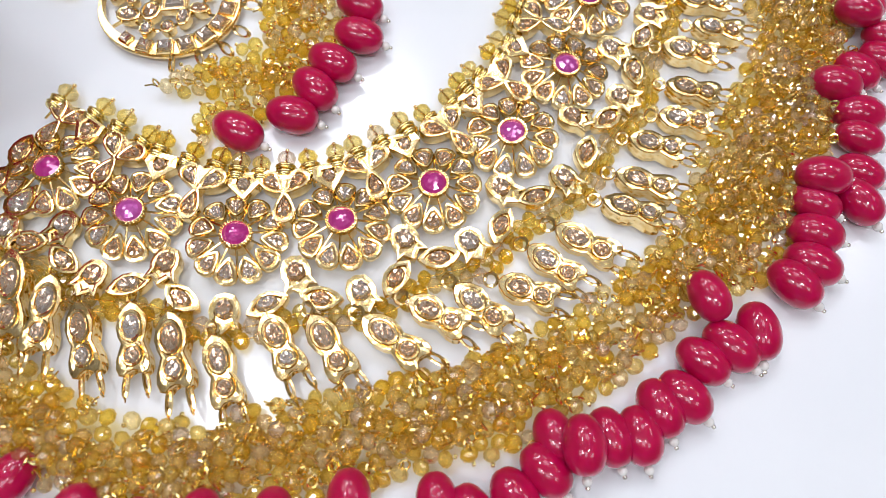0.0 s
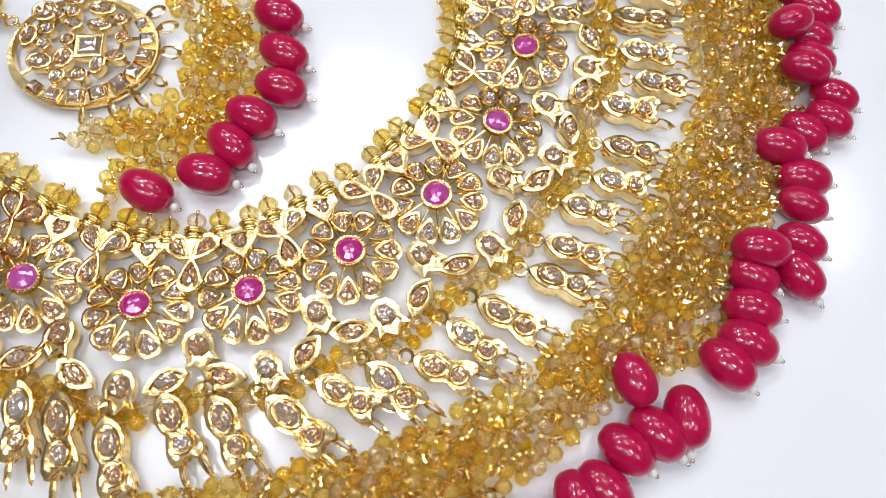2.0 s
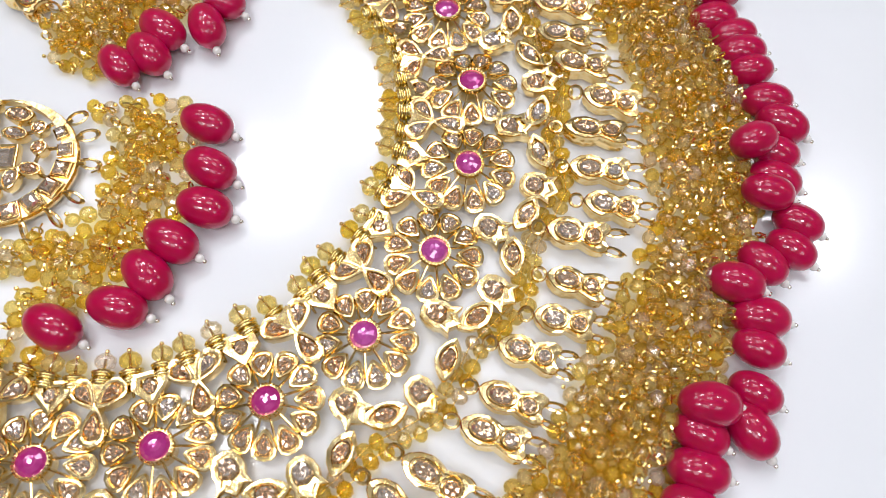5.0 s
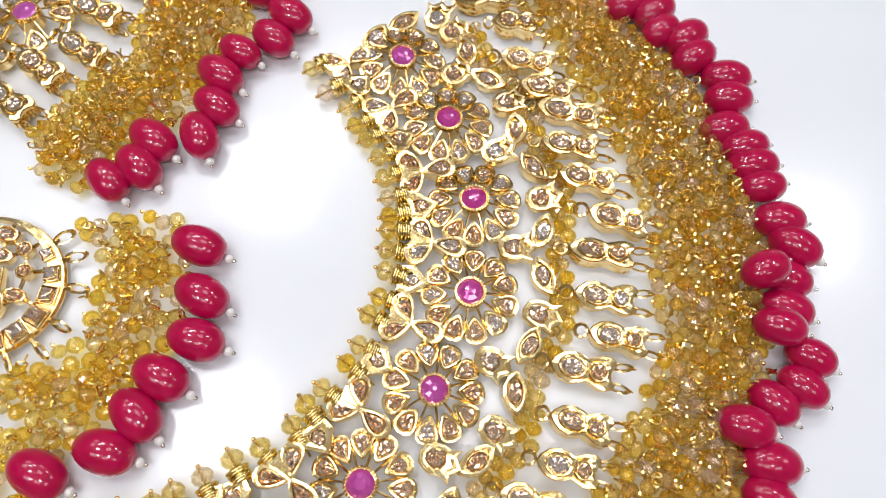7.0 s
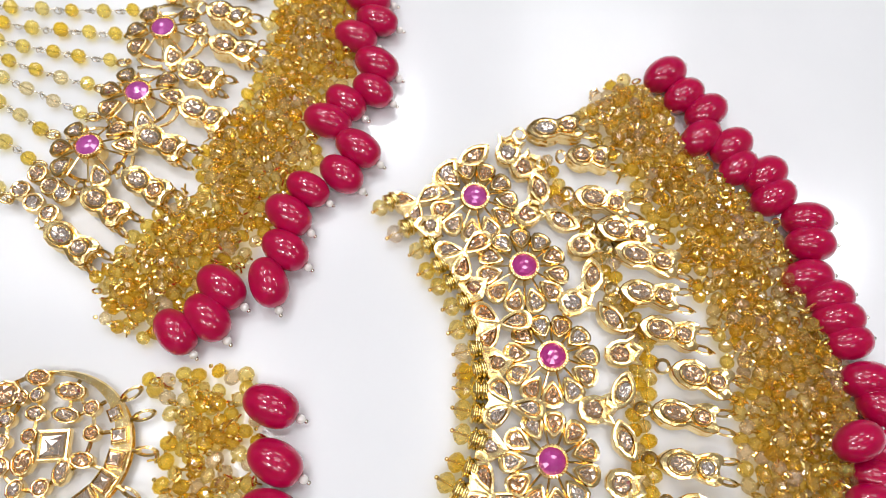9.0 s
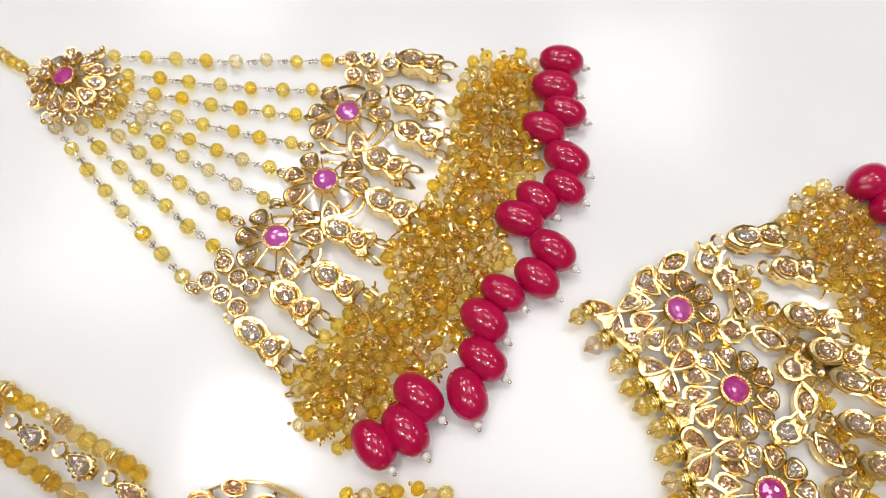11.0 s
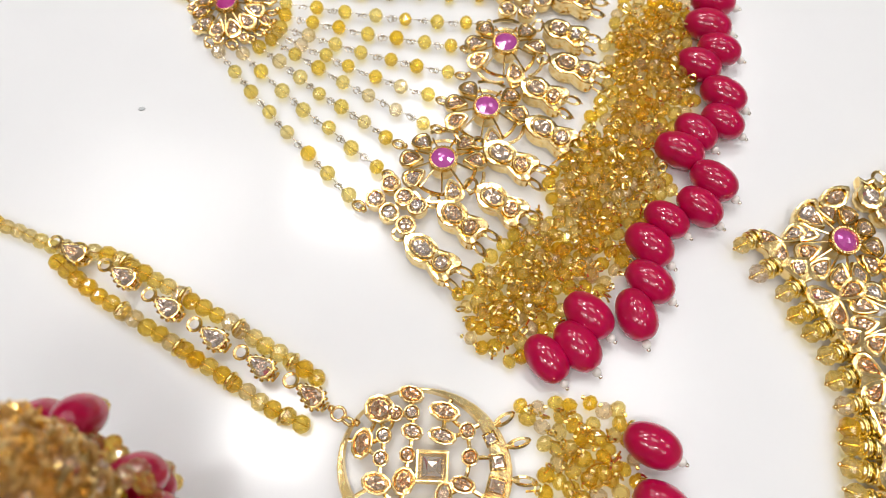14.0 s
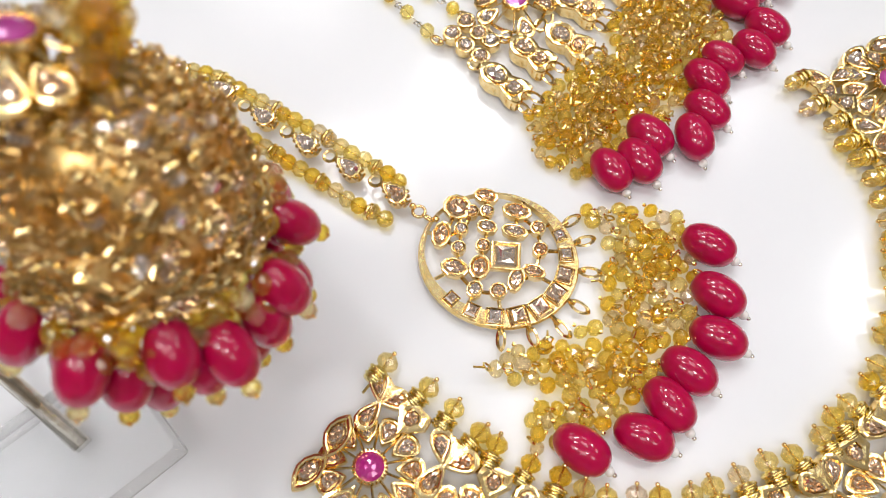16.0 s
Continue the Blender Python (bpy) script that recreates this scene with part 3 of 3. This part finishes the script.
PEANUTS_TOP = [(-90, -27), (-80, -32), (-72, -37), (-61, -36), (-52, -37), (-42, -41), (-32, -35), (-22, -34), (-11, -33), (-2, -28), (8, -23), (17, -21), (23, -12), (29, -6), (39, 1), (42, 9), (45, 19), (52, 27), (54, 36), (53, 48), (61, 56), (57, 65), (55, 75), (59, 86), (51, 95), (46, 103), (44, 114), (39, 119), (33, 127), (30, 137), (19, 142)]
PEANUTS_LOW = [(-84, -47), (-78, -49), (-65, -52), (-56, -51), (-46, -53), (-35, -55), (-23, -47), (-12, -46), (3, -41), (11, -33), (20, -31), (30, -24), (35, -19), (43, -12), (53, -2), (56, 6), (58, 17), (65, 26), (67, 34), (67, 47), (74, 55), (71, 65), (70, 75), (73, 84), (65, 94), (60, 103), (60, 112), (53, 118), (47, 126), (41, 138), (33, 146)]
for n, (a, b) in enumerate(zip(PEANUTS_TOP, PEANUTS_LOW)):
    add_peanut(necklace, a, b, rng.uniform(-11, 11), 1.0 + rng.uniform(-0.05, 0.05), 0.3)

BAND_IN = [(-98, -42), (-74, -53), (-57, -60), (-38, -58), (-28, -54), (-13, -49), (5, -42), (18, -35), (33, -27), (44, -15), (56, -2), (61, 13), (69, 29), (74, 45), (78, 55), (75, 72), (74, 86), (66, 102), (60, 116), (50, 128), (40, 142), (31, 151)]
BAND_OUT = [(-104, -62), (-78, -74), (-50, -78), (-20, -72), (4, -64), (22, -57), (34, -47), (47, -38), (58, -25), (76, -13), (84, 0), (91, 12), (95, 24), (98, 44), (103, 62), (102, 82), (99, 95), (92, 108), (86, 124), (74, 136), (62, 146), (52, 161), (42, 165)]
crystal_band(necklace, between(BAND_IN, BAND_OUT), 300, seed=3, box=(-105, -80, 104, 167), tries=180000, gap=2.88, bead=PALE_BEAD, many=PALE_MANY)

RUBIES = [
    (-74, -74, -118, 4.8), (-60, -79, -108, 4.8), (-48, -80, -100, 4.8), (-36, -77, -95, 4.8), (-22, -75, -85, 4.8), (-8, -70, -80, 4.8),
    (9, -68.5, -75, 4.8), (16, -69.5, -58, 4.8), (24, -66, -55, 4.8), (29.5, -60, -42, 4.8), (31, -53.5, -65, 4.6), (36, -55, -80, 9.5),
    (42, -52, -64, 4.8), (48, -51, -70, 4.8), (52, -45, -62, 4.8), (57, -42, -38, 4.8), (61, -34, -32, 4.8), (67, -30, -36, 4.8),
    (73, -26, -78, 4.8), (61.5, -20.5, -60, 8.0), (81.6, -14, -36, 4.8), (86, -8.7, -18, 4.8), (87.2, -1, -8, 4.8), (87.2, 6, -20, 6.0),
    (88, 11.6, 2, 9.0), (98, 8.4, -48, 4.8), (99, 16.4, -20, 4.8), (100, 26, -14, 4.8), (100.6, 33, 1, 4.8), (94.6, 39.6, -6, 7.0),
    (101.5, 46, -32, 4.8), (108, 50.4, -26, 4.8), (110, 57.5, -18, 4.8), (101.7, 62.2, -4, 8.5), (105, 68, -10, 4.6), (105.2, 75.2, -6, 4.8),
    (98.2, 74.6, 32, 10.0), (107.5, 84, -20, 4.8), (104, 90, 8, 4.8), (100.2, 98.6, 20, 4.8), (98, 104, 16, 4.8), (96, 109, 20, 4.8),
    (91, 113.4, 18, 4.8), (92, 122.6, 12, 4.8), (91.4, 129, 10, 4.8), (83, 134, 40, 4.8), (81, 140, 46, 4.8), (74, 141, 48, 4.8),
    (72.2, 147.2, 46, 4.8), (64.2, 148.4, 48, 4.8), (65.4, 156.6, 44, 4.8), (59.4, 160.8, 46, 4.8), (54, 166.6, 44, 4.8)]
for x, y, turn, z in RUBIES:
    add_ruby(necklace, x, y, turn, z, rng.uniform(0.88, 1.0), 3)

# ---- the fan-shaped hair ornament ----
fan = thing("fan_hair_ornament", "fan-shaped gold hair ornament with bead strands and ruby-red drops", "hair ornament")
OPEN_KEPT = (0, 2, 3, 5, 6, 7)
OPEN_FLOWER = flower_meshes(9, OPEN_KEPT, "open_flower", 1.0)
add_flower(fan, FULL_FLOWER, 11, ALL, -158.6, 150.8, -60, 0.86, 0, (4, -3), 1.0)
for x, y, turn in ((-82.0, 156.0, -60), (-82.6, 135.0, -66), (-89.4, 117.5, -58)):
    add_flower(fan, OPEN_FLOWER, 9, OPEN_KEPT, x, y, turn, 0.93, 0.6, (rng.uniform(-4, 4), rng.uniform(-4, 4)), 1.12)
STARTS = [(-153.6, 164.2), (-145.9, 159.0), (-142.6, 154.2), (-140.7, 149.1), (-140.3, 145.6), (-141.5, 142.6), (-145.8, 139.3), (-153.0, 137.0), (-160.7, 135.5)]
ENDS = [(-89.5, 175.0), (-90.1, 164.2), (-92.5, 155.1), (-91.7, 146.1), (-94.7, 137.2), (-93.8, 128.4), (-102.1, 121.5), (-102.2, 112.3), (-106.9, 102.2)]
STARTS = [(-158.6 + 11.4 * math.cos(a), 150.8 + 11.4 * math.sin(a)) for a in (math.atan2(y - 150.8, x + 158.6) for x, y in STARTS)]
for a, b in zip(STARTS, ENDS):
    mid = ((a[0] + b[0]) / 2 + rng.uniform(-0.5, 0.5), (a[1] + b[1]) / 2 - 1.2)
    strand(fan, [a, mid, b], 8.1, ROUND_BEAD, SILVER, 0.35, 2.2, size=0.92)
LINK = Shape().add(*torus(1.5, 0.42, 12, 5)).add(*ball(0.9, (-1.8, 0, 0.8), 6, 4)).mesh("link_ring", GOLD, True)
for p in STARTS + ENDS:
    part("link_ring", LINK, fan, at_mm(p[0], p[1], 2.2, heading(p, (-158, 150)), 25))
ROSE = Shape().add(*bezel(oval(2.6, 2.6, 12), 1.4, 4.2, 0.72)).mesh("round_setting", GOLD)
ROSE_STONE = Shape().add(*cut_stone(oval(1.85, 1.85, 10), 3.9, 1.1)).mesh("round_stone", STONE)


def add_rose(owner, x, y, z=0.3, size=1.0):
    k = part("round_setting", ROSE, owner, at_mm(x, y, z, rng.uniform(0, 90), rng.uniform(-8, 8), rng.uniform(-8, 8), size), "round gold setting")
    part("round_stone", ROSE_STONE, k)


for x, y in ((-86.3, 174.5), (-81.1, 176.2), (-75.6, 175.4), (-84.4, 169.7), (-79.2, 170.2), (-103.1, 104.2), (-100.5, 109.3), (-96.2, 106.5), (-99.2, 101.6), (-92.4, 104.8), (-94.2, 99.3)):
    add_rose(fan, x, y)
for k in range(9):
    a = math.radians(-60 + 360 * k / 9 + 12)
    add_rose(fan, -158.6 + 10.4 * math.cos(a), 150.8 + 10.4 * math.sin(a), 0.8, 0.6)
FAN_TOP = [(-74.0, 177.7), (-73.5, 166.2), (-69.8, 155.8), (-75.6, 146.5), (-72.1, 135.5), (-80.7, 125.7), (-79.6, 113.8), (-87.8, 106.6), (-93.3, 96.0)]
FAN_LOW = [(-61.5, 176.7), (-61.5, 164.1), (-56.9, 153.3), (-63.5, 143.2), (-59.0, 131.1), (-66.9, 121.4), (-66.9, 108.5), (-75.9, 100.6), (-79.9, 89.8)]
for a, b in zip(FAN_TOP, FAN_LOW):
    add_peanut(fan, a, b, rng.uniform(-8, 8), 1.05, 0.2)
FAN_IN = [(-54, 184), (-56.5, 164), (-54, 152), (-57, 138), (-64, 121), (-61, 113), (-72, 99), (-78, 86), (-74, 76)]
FAN_OUT = [(-36, 189), (-34, 168), (-29, 157), (-33, 147), (-37, 136), (-33, 125), (-39.6, 113), (-42, 103), (-46, 94), (-53, 88), (-57, 78), (-62, 73)]
crystal_band(fan, between(FAN_IN, FAN_OUT), 300, seed=5, box=(-80, 70, -26, 190), tries=70000, top=8.6, gap=2.95)
for x, y, t in ((-29.6, 186.7, 4), (-30.1, 177.7, 0), (-26.3, 170.5, -8), (-31.0, 164.0, -12), (-23.7, 156.1, -20), (-23.1, 147.8, -22), (-29.4, 142.8, -28), (-32.8, 136.4, -10), (-23.5, 129.9, -25), (-26.1, 121.8, -28), (-33.5, 116.3, -22), (-36.6, 108.6, -28), (-35.2, 99.4, -26), (-37.1, 90.6, -58), (-47.7, 87.7, -30), (-48.9, 79.9, -38), (-55.1, 75.4, -40)):
    add_ruby(fan, x, y, t, 4.7, rng.uniform(0.86, 0.98), 3)
strand(fan, [(-191, 160), (-182, 156.2), (-173, 153)], 2.9, SMALL_BEAD, WIRE, 0.2, 1.9, False)
part("link_ring", LINK, fan, at_mm(-170.4, 152.4, 2.0, 20))

# ---- the forehead pendant on its beaded band ----
tikka = thing("forehead_pendant", "gold crescent forehead pendant on a triple beaded band", "pendant")
strand(tikka, [(-215, 77.5), (-194, 76.4), (-184.6, 75.4), (-173, 73.0)], 3.2, SMALL_BEAD, WIRE, 0.2, 2.0, False)
for line in ([(-173, 74), (-159.2, 74.9), (-143.1, 70.6), (-127.5, 66.5), (-113.6, 62.1), (-102, 58.6)], [(-173, 71), (-165, 67.2), (-159.2, 65.0), (-146.2, 61.0), (-133.6, 57.1), (-121.3, 53.3), (-110.8, 49.9), (-102, 48.2)]):
    strand(tikka, line, 3.55, ROUND_BEAD, WIRE, 0.2, 2.2, False)
DROP_O = drop_outline(7.0, 5.8)
g = Shape().add(*bezel(DROP_O, 1.2, 4.6, 0.78))
for x, y in DROP_O:
    g.add(*ball(0.5, (x * 1.02, y * 1.02, 4.0), 5, 4))
g.add(*torus(1.5, 0.42, 12, 5, (0, -2.2, 3.4)))
g.add(*torus(1.1, 0.36, 12, 5, (0, 7.6, 3.2), pose(0, 0, 0, 70, 0, 0)))
DROP = g.mesh("drop_link", GOLD)
SPACER = Shape().add(*torus(1.9, 0.5, 14, 6, (0, 0, 0), pose(0, 0, 0, 0, 90, 0))).mesh("spacer_ring", WIRE, True)
DROP_STONE = Shape().add(*cut_stone(shrunk(DROP_O, 0.80), 4.5, 1.2)).mesh("drop_stone", STONE)
for (x, y), t in zip(((-167.6, 72.8), (-153.9, 70.1), (-141.2, 65.6), (-128.5, 61.5), (-116.0, 58.0), (-103.3, 54.6)), (165, 162, 160, 160, 160, 158)):
    a = math.radians(t - 180)
    k = part("drop_link", DROP, tikka, at_mm(x + 3.6 * math.cos(a) * -1, y + 3.6 * math.sin(a) * -1, 0.4, t - 180 - 90), "gold drop link with a beaded edge")
    part("drop_stone", DROP_STONE, k)
for (x, y), t in zip(((-156, 74.2), (-139.5, 69.8), (-124.5, 65.7), (-110, 61.1), (-152, 62.9), (-136, 57.9), (-122, 53.6), (-108, 49.2)), (-15, -15, -15, -17, -17, -17, -17, -17)):
    part("spacer_ring", SPACER, tikka, at_mm(x, y, 2.0, t), "flat gold spacer ring")
part("link_ring", LINK, tikka, at_mm(-96.6, 52.6, 2.2, -20))
part("link_ring", LINK, tikka, at_mm(-94.0, 51.6, 2.2, 160, 60))

CX, CY = -75.4, 46.2
g = Shape()
outer = oval(18.6, 16.9, 44)
inner = [(15.7 * math.cos(TAU * i / 44) - 1.9, 14.4 * math.sin(TAU * i / 44) + 1.4) for i in range(44)]
g.add(*rings([[(x, y, 1.2) for x, y in outer], [(x * 1.01, y * 1.01, 2.2) for x, y in outer], [(x * 0.99, y * 0.99, 2.8) for x, y in outer], [(x * 1.02, y * 1.02, 2.7) for x, y in inner], [(x, y, 1.0) for x, y in inner]], False, False))
settings = []
for x, y, a, b in ((1.5, 0.5, 2.9, 2.9), (-4.5, 6.5, 2.1, 1.5), (-9.5, -0.5, 1.5, 1.5), (-4.2, 1.6, 1.5, 1.5), (-10.2, 4.2, 1.5, 1.5), (-5.6, 10.4, 1.5, 1.5), (-9.0, 9.3, 1.5, 1.5), (2.0, 7.2, 2.7, 1.5), (7.0, 9.6, 1.6, 1.6), (8.8, 4.4, 1.6, 1.6), (8.6, -1.4, 2.4, 1.5), (5.2, -4.4, 1.6, 2.6), (2.0, -8.2, 1.7, 1.7), (-3.2, -9.4, 1.6, 1.9), (-3.6, -3.8, 2.1, 2.6), (-9.0, -5.6, 2.8, 2.0), (-14.2, 1.5, 1.9, 2.9), (-6.8, 14.2, 2.5, 1.6), (1.2, 12.4, 3.0, 1.8), (-12.6, 9.4, 2.9, 2.7)):
    o = moved([(-a, -a), (a, -a), (a, a), (-a, a)], 12, (x, y)) if a == b == 2.9 else oval(a, b, 10, (x, y))
    o = shrunk(o, 1.22)
    settings.append(o)
    g.add(*bezel(o, 1.4, 3.9, 0.76))
# short bars from each setting to its neighbours and to the ring
heart = [(sum(p[0] for p in o) / len(o), sum(p[1] for p in o) / len(o)) for o in settings]
for n, (x, y) in enumerate(heart):
    for u, v in sorted(heart[:n] + heart[n + 1:], key=lambda p: math.hypot(p[0] - x, p[1] - y))[:3]:
        if (u, v) > (x, y):
            g.add(*tube([(x, y, 2.3), ((x + u) / 2 + 0.3, (y + v) / 2 - 0.3, 2.7), (u, v, 2.3)], 0.48, 5))
    reach = math.hypot((x + 1.9) / 15.7, (y - 1.4) / 14.4)
    if 0.62 < reach < 0.95:
        g.add(*tube([(x, y, 2.3), (-1.9 + (x + 1.9) / reach, 1.4 + (y - 1.4) / reach, 2.3)], 0.48, 5))
for k in range(9):
    a = math.radians(-118 + 19.5 * k)
    x, y, q = 15.8 * math.cos(a) - 0.2, 14.7 * math.sin(a) + 0.2, 1.2 + 1.2 * math.sin(math.pi * (k + 0.8) / 9.6)
    o = moved([(-q, -q), (q, -q), (q, q), (-q, q)], math.degrees(a), (x, y))
    settings.append(o)
    g.add(*bezel(o, 2.4, 3.4, 0.84))
LOOPS = [(-60.8, 60.8), (-56.5, 56.5), (-53.6, 48.9), (-54.3, 39.7), (-56.8, 33.5), (-63.0, 29.7), (-69.8, 27.0)]
for x, y in LOOPS:
    dx, dy = x - CX, y - CY
    d = math.hypot(dx, dy)
    g.add(*tube([(dx * 0.80, dy * 0.80, 2.2), (dx * 0.92, dy * 0.92, 2.6)], 0.55, 5))
    g.add(*torus(1.5, 0.42, 12, 5, (dx * 0.97, dy * 0.97, 2.2), pose(0, 0, 0, 0, 0, math.degrees(math.atan2(dy, dx))) @ pose(0, 0, 0, 50, 0, 0) @ Matrix.Diagonal((1.5, 0.8, 1, 1))))
pend = part("crescent_disc", g.mesh("crescent_disc", GOLD), tikka, at_mm(CX, CY, 0.4), "openwork gold crescent disc")
for o in settings:
    part("disc_stone", Shape().add(*cut_stone(shrunk(o, 0.78), 3.4, 1.1)).mesh("disc_stone", STONE), pend)
TIKKA_POLY = [(-60, 64), (-47.7, 68), (-37.5, 69.5), (-31, 57), (-28.5, 45), (-32, 35.8), (-36, 26), (-41.5, 16.5), (-55.7, 6), (-60.6, 10.1), (-57.0, 19.0), (-70, 19.4), (-70, 25.0), (-58.0, 30.0), (-49.6, 38.9), (-50, 50.5), (-52, 57)]
crystal_band(tikka, between(TIKKA_POLY, []), 300, seed=9, box=(-72, 4, -27, 71), tries=16000, top=7.0, gap=3.0)
for (x, y), (u, v) in zip(((-29.5, 62.5), (-25.7, 50.9), (-24.3, 40.9), (-29.4, 31.8), (-32.3, 23.4), (-36.3, 15.2), (-48.2, 9.1)), ((-21.3, 60.6), (-18.0, 48.0), (-16.5, 39.6), (-22.1, 29.0), (-25.8, 18.4), (-27.7, 14.0), (-41.1, 6.5))):
    add_ruby(tikka, x, y, heading((x, y), (u, v)), 4.7, 0.98, 3)

# ---- the earring on its clear stand ----
stand = thing("earring_stand", "clear acrylic block stand with a slanted steel rod", "display stand", (-150, -27, 0.4))
part("base_block", block("base_block", -0.013, -0.0185, 0.0, 0.013, 0.0185, 0.0105, ACRYLIC, 0.0012), stand, pose(0.0029, 0.0046, 0, 0, 0, -33), "clear acrylic base")
part("rod", Shape().add(*tube([(4, 8, 4), (-18, 18, 15), (-38, 34, 55), (-18, 48, 92), (14, 46, 92)], 1.8, 12)).mesh("rod", SILVER, True), stand, None, "thin bent steel rod")

JX, JY, JZ = -128.5, 14.0, 55.5
jhumka = thing("jhumka_earring", "domed gold bell earring fringed with crystals and ruby-red beads", "earring", (JX, JY, JZ))
jhumka.matrix_basis = at_mm(JX, JY, JZ, 0, -14)
dome = Shape()
prof = [(17.8, 0), (17.6, 4), (16.8, 10), (14.9, 16.2), (11.6, 21.4), (7.4, 25.0), (2.8, 27.0)]
dome.add(*rings([[(q * math.cos(TAU * i / 28), q * math.sin(TAU * i / 28), z) for i in range(28)] for q, z in prof], False, True))
part("dome", dome.mesh("dome", OLD_GOLD, True), jhumka, None, "domed gold bell")
for q, z in ((18.0, 0.2), (7.5, 25.2)):
    part("dome_rim", Shape().add(*torus(q, 0.6, 36, 6, (0, 0, z))).mesh("dome_rim", GOLD, True), jhumka)
fil, bright = Shape(), Shape()
jr = random.Random(21)


def on_dome(h, lift):
    k = h * (len(prof) - 1.001)
    i = int(k)
    return prof[i][0] * (1 - k + i) + prof[i + 1][0] * (k - i) + lift, prof[i][1] * (1 - k + i) + prof[i + 1][1] * (k - i) + 0.4 * lift


for n in range(1500):
    q, z = on_dome(jr.random() ** 0.9, jr.uniform(0.1, 1.5))
    a = jr.uniform(0, TAU)
    b, dz = a + jr.uniform(-0.26, 0.26), jr.uniform(-2.6, 2.6)
    (bright if n % 2 else fil).add(*tube([(q * math.cos(a), q * math.sin(a), z), ((q + 1.0) * math.cos((a + b) / 2), (q + 1.0) * math.sin((a + b) / 2), z + dz / 2 + 0.6), (q * math.cos(b), q * math.sin(b), z + dz)], jr.uniform(0.2, 0.42), 4))
tagged(part("filigree", bright.mesh("filigree", GOLD), jhumka, None, "polished gold wire filigree"), kind="stuff")
tagged(part("filigree", fil.mesh("filigree", OLD_GOLD), jhumka, None, "bright gold wire filigree"), kind="stuff")
for n in range(90):
    q, z = on_dome(jr.random() ** 1.2, 0.9)
    a = jr.uniform(0, TAU)
    part("dome_stone", ROSE_STONE, jhumka, Matrix.Rotation(a, 4, "Z") @ at_mm(q, 0, z, 0, 0, 70 - 60 * z / 18.2) @ at_mm(0, 0, -4.4))
for n in range(30):
    a = TAU * n / 30
    part("crystal_bead", BEAD, jhumka, at_mm(17.6 * math.cos(a), 17.6 * math.sin(a), -1.5 + jr.uniform(-1.0, 1.0), jr.uniform(0, 360), jr.uniform(0, 90), 0, 1.05))
for n in range(170):
    a, q = TAU * n / 170 + jr.uniform(-0.1, 0.1), jr.uniform(15, 22.5)
    part("crystal_bead", BEAD, jhumka, at_mm(q * math.cos(a), q * math.sin(a), jr.uniform(-10, 1.0), jr.uniform(0, 360), jr.uniform(0, 90), 0, jr.uniform(0.9, 1.15)))
for n in range(39):
    a = TAU * n / 39 + jr.uniform(-0.13, 0.13)
    q, z = (22.4, 20.4, 17.6)[n % 3] + jr.uniform(-1.4, 1.4), (-6.0, -11.0, -16.5)[n % 3] + jr.uniform(-2.4, 2.4)
    b = part("ruby_bead", RUBY_MESH, jhumka, at_mm(q * math.cos(a), q * math.sin(a), z, math.degrees(a), 0, (48, 62, 76)[n % 3] + jr.uniform(-12, 10), 0.82), "glossy ruby-red bead")
    part("crystal_bead", SMALL_BEAD, b, at_mm(7.6, 0, 0), "yellow crystal tip bead")
    part("pin_head", PINHEAD, b, at_mm(9.4, 0, 0))
add_flower(jhumka, FULL_FLOWER, 11, ALL, -8, -1, -60, 0.95, 27.5, (-6, -4), 1.0)
part("stem", Shape().add(*tube([(0, 0, 25), (1.5, 3, 32), (1, 6, 41)], 1.6, 10)).mesh("stem", OLD_GOLD, True), jhumka, None, "gold stem")
for n in range(40):
    u = n / 39
    part("crystal_bead", SMALL_BEAD, jhumka, at_mm(1 + jr.uniform(-3.5, 3.5), 1 + 5 * u + jr.uniform(-3, 3), 27 + 14 * u + jr.uniform(-1, 1), jr.uniform(0, 360), jr.uniform(0, 90)))
for n in range(22):
    a = TAU * n / 11
    part("crystal_bead", SMALL_BEAD, jhumka, at_mm((3.2 + 2.4 * (n % 2)) * math.cos(a), (3.2 + 2.4 * (n % 2)) * math.sin(a), 25.5 + jr.uniform(-1, 3), jr.uniform(0, 360), jr.uniform(0, 90)))

# ---- a speck of lint on the counter ----
speck = Shape().add(*rings([[(0.9 * math.cos(TAU * i / 9) * (1 + 0.25 * math.sin(3 * i)), 0.55 * math.sin(TAU * i / 9), z) for i in range(9)] for z in (0.02, 0.25)])).mesh("lint_speck", LINT)
ob = new("lint_speck", speck)
ob.matrix_basis = at_mm(-170.8, 116.0, 0.0, 20)
tagged(ob, "tiny grey lint speck on the white counter", "lint")
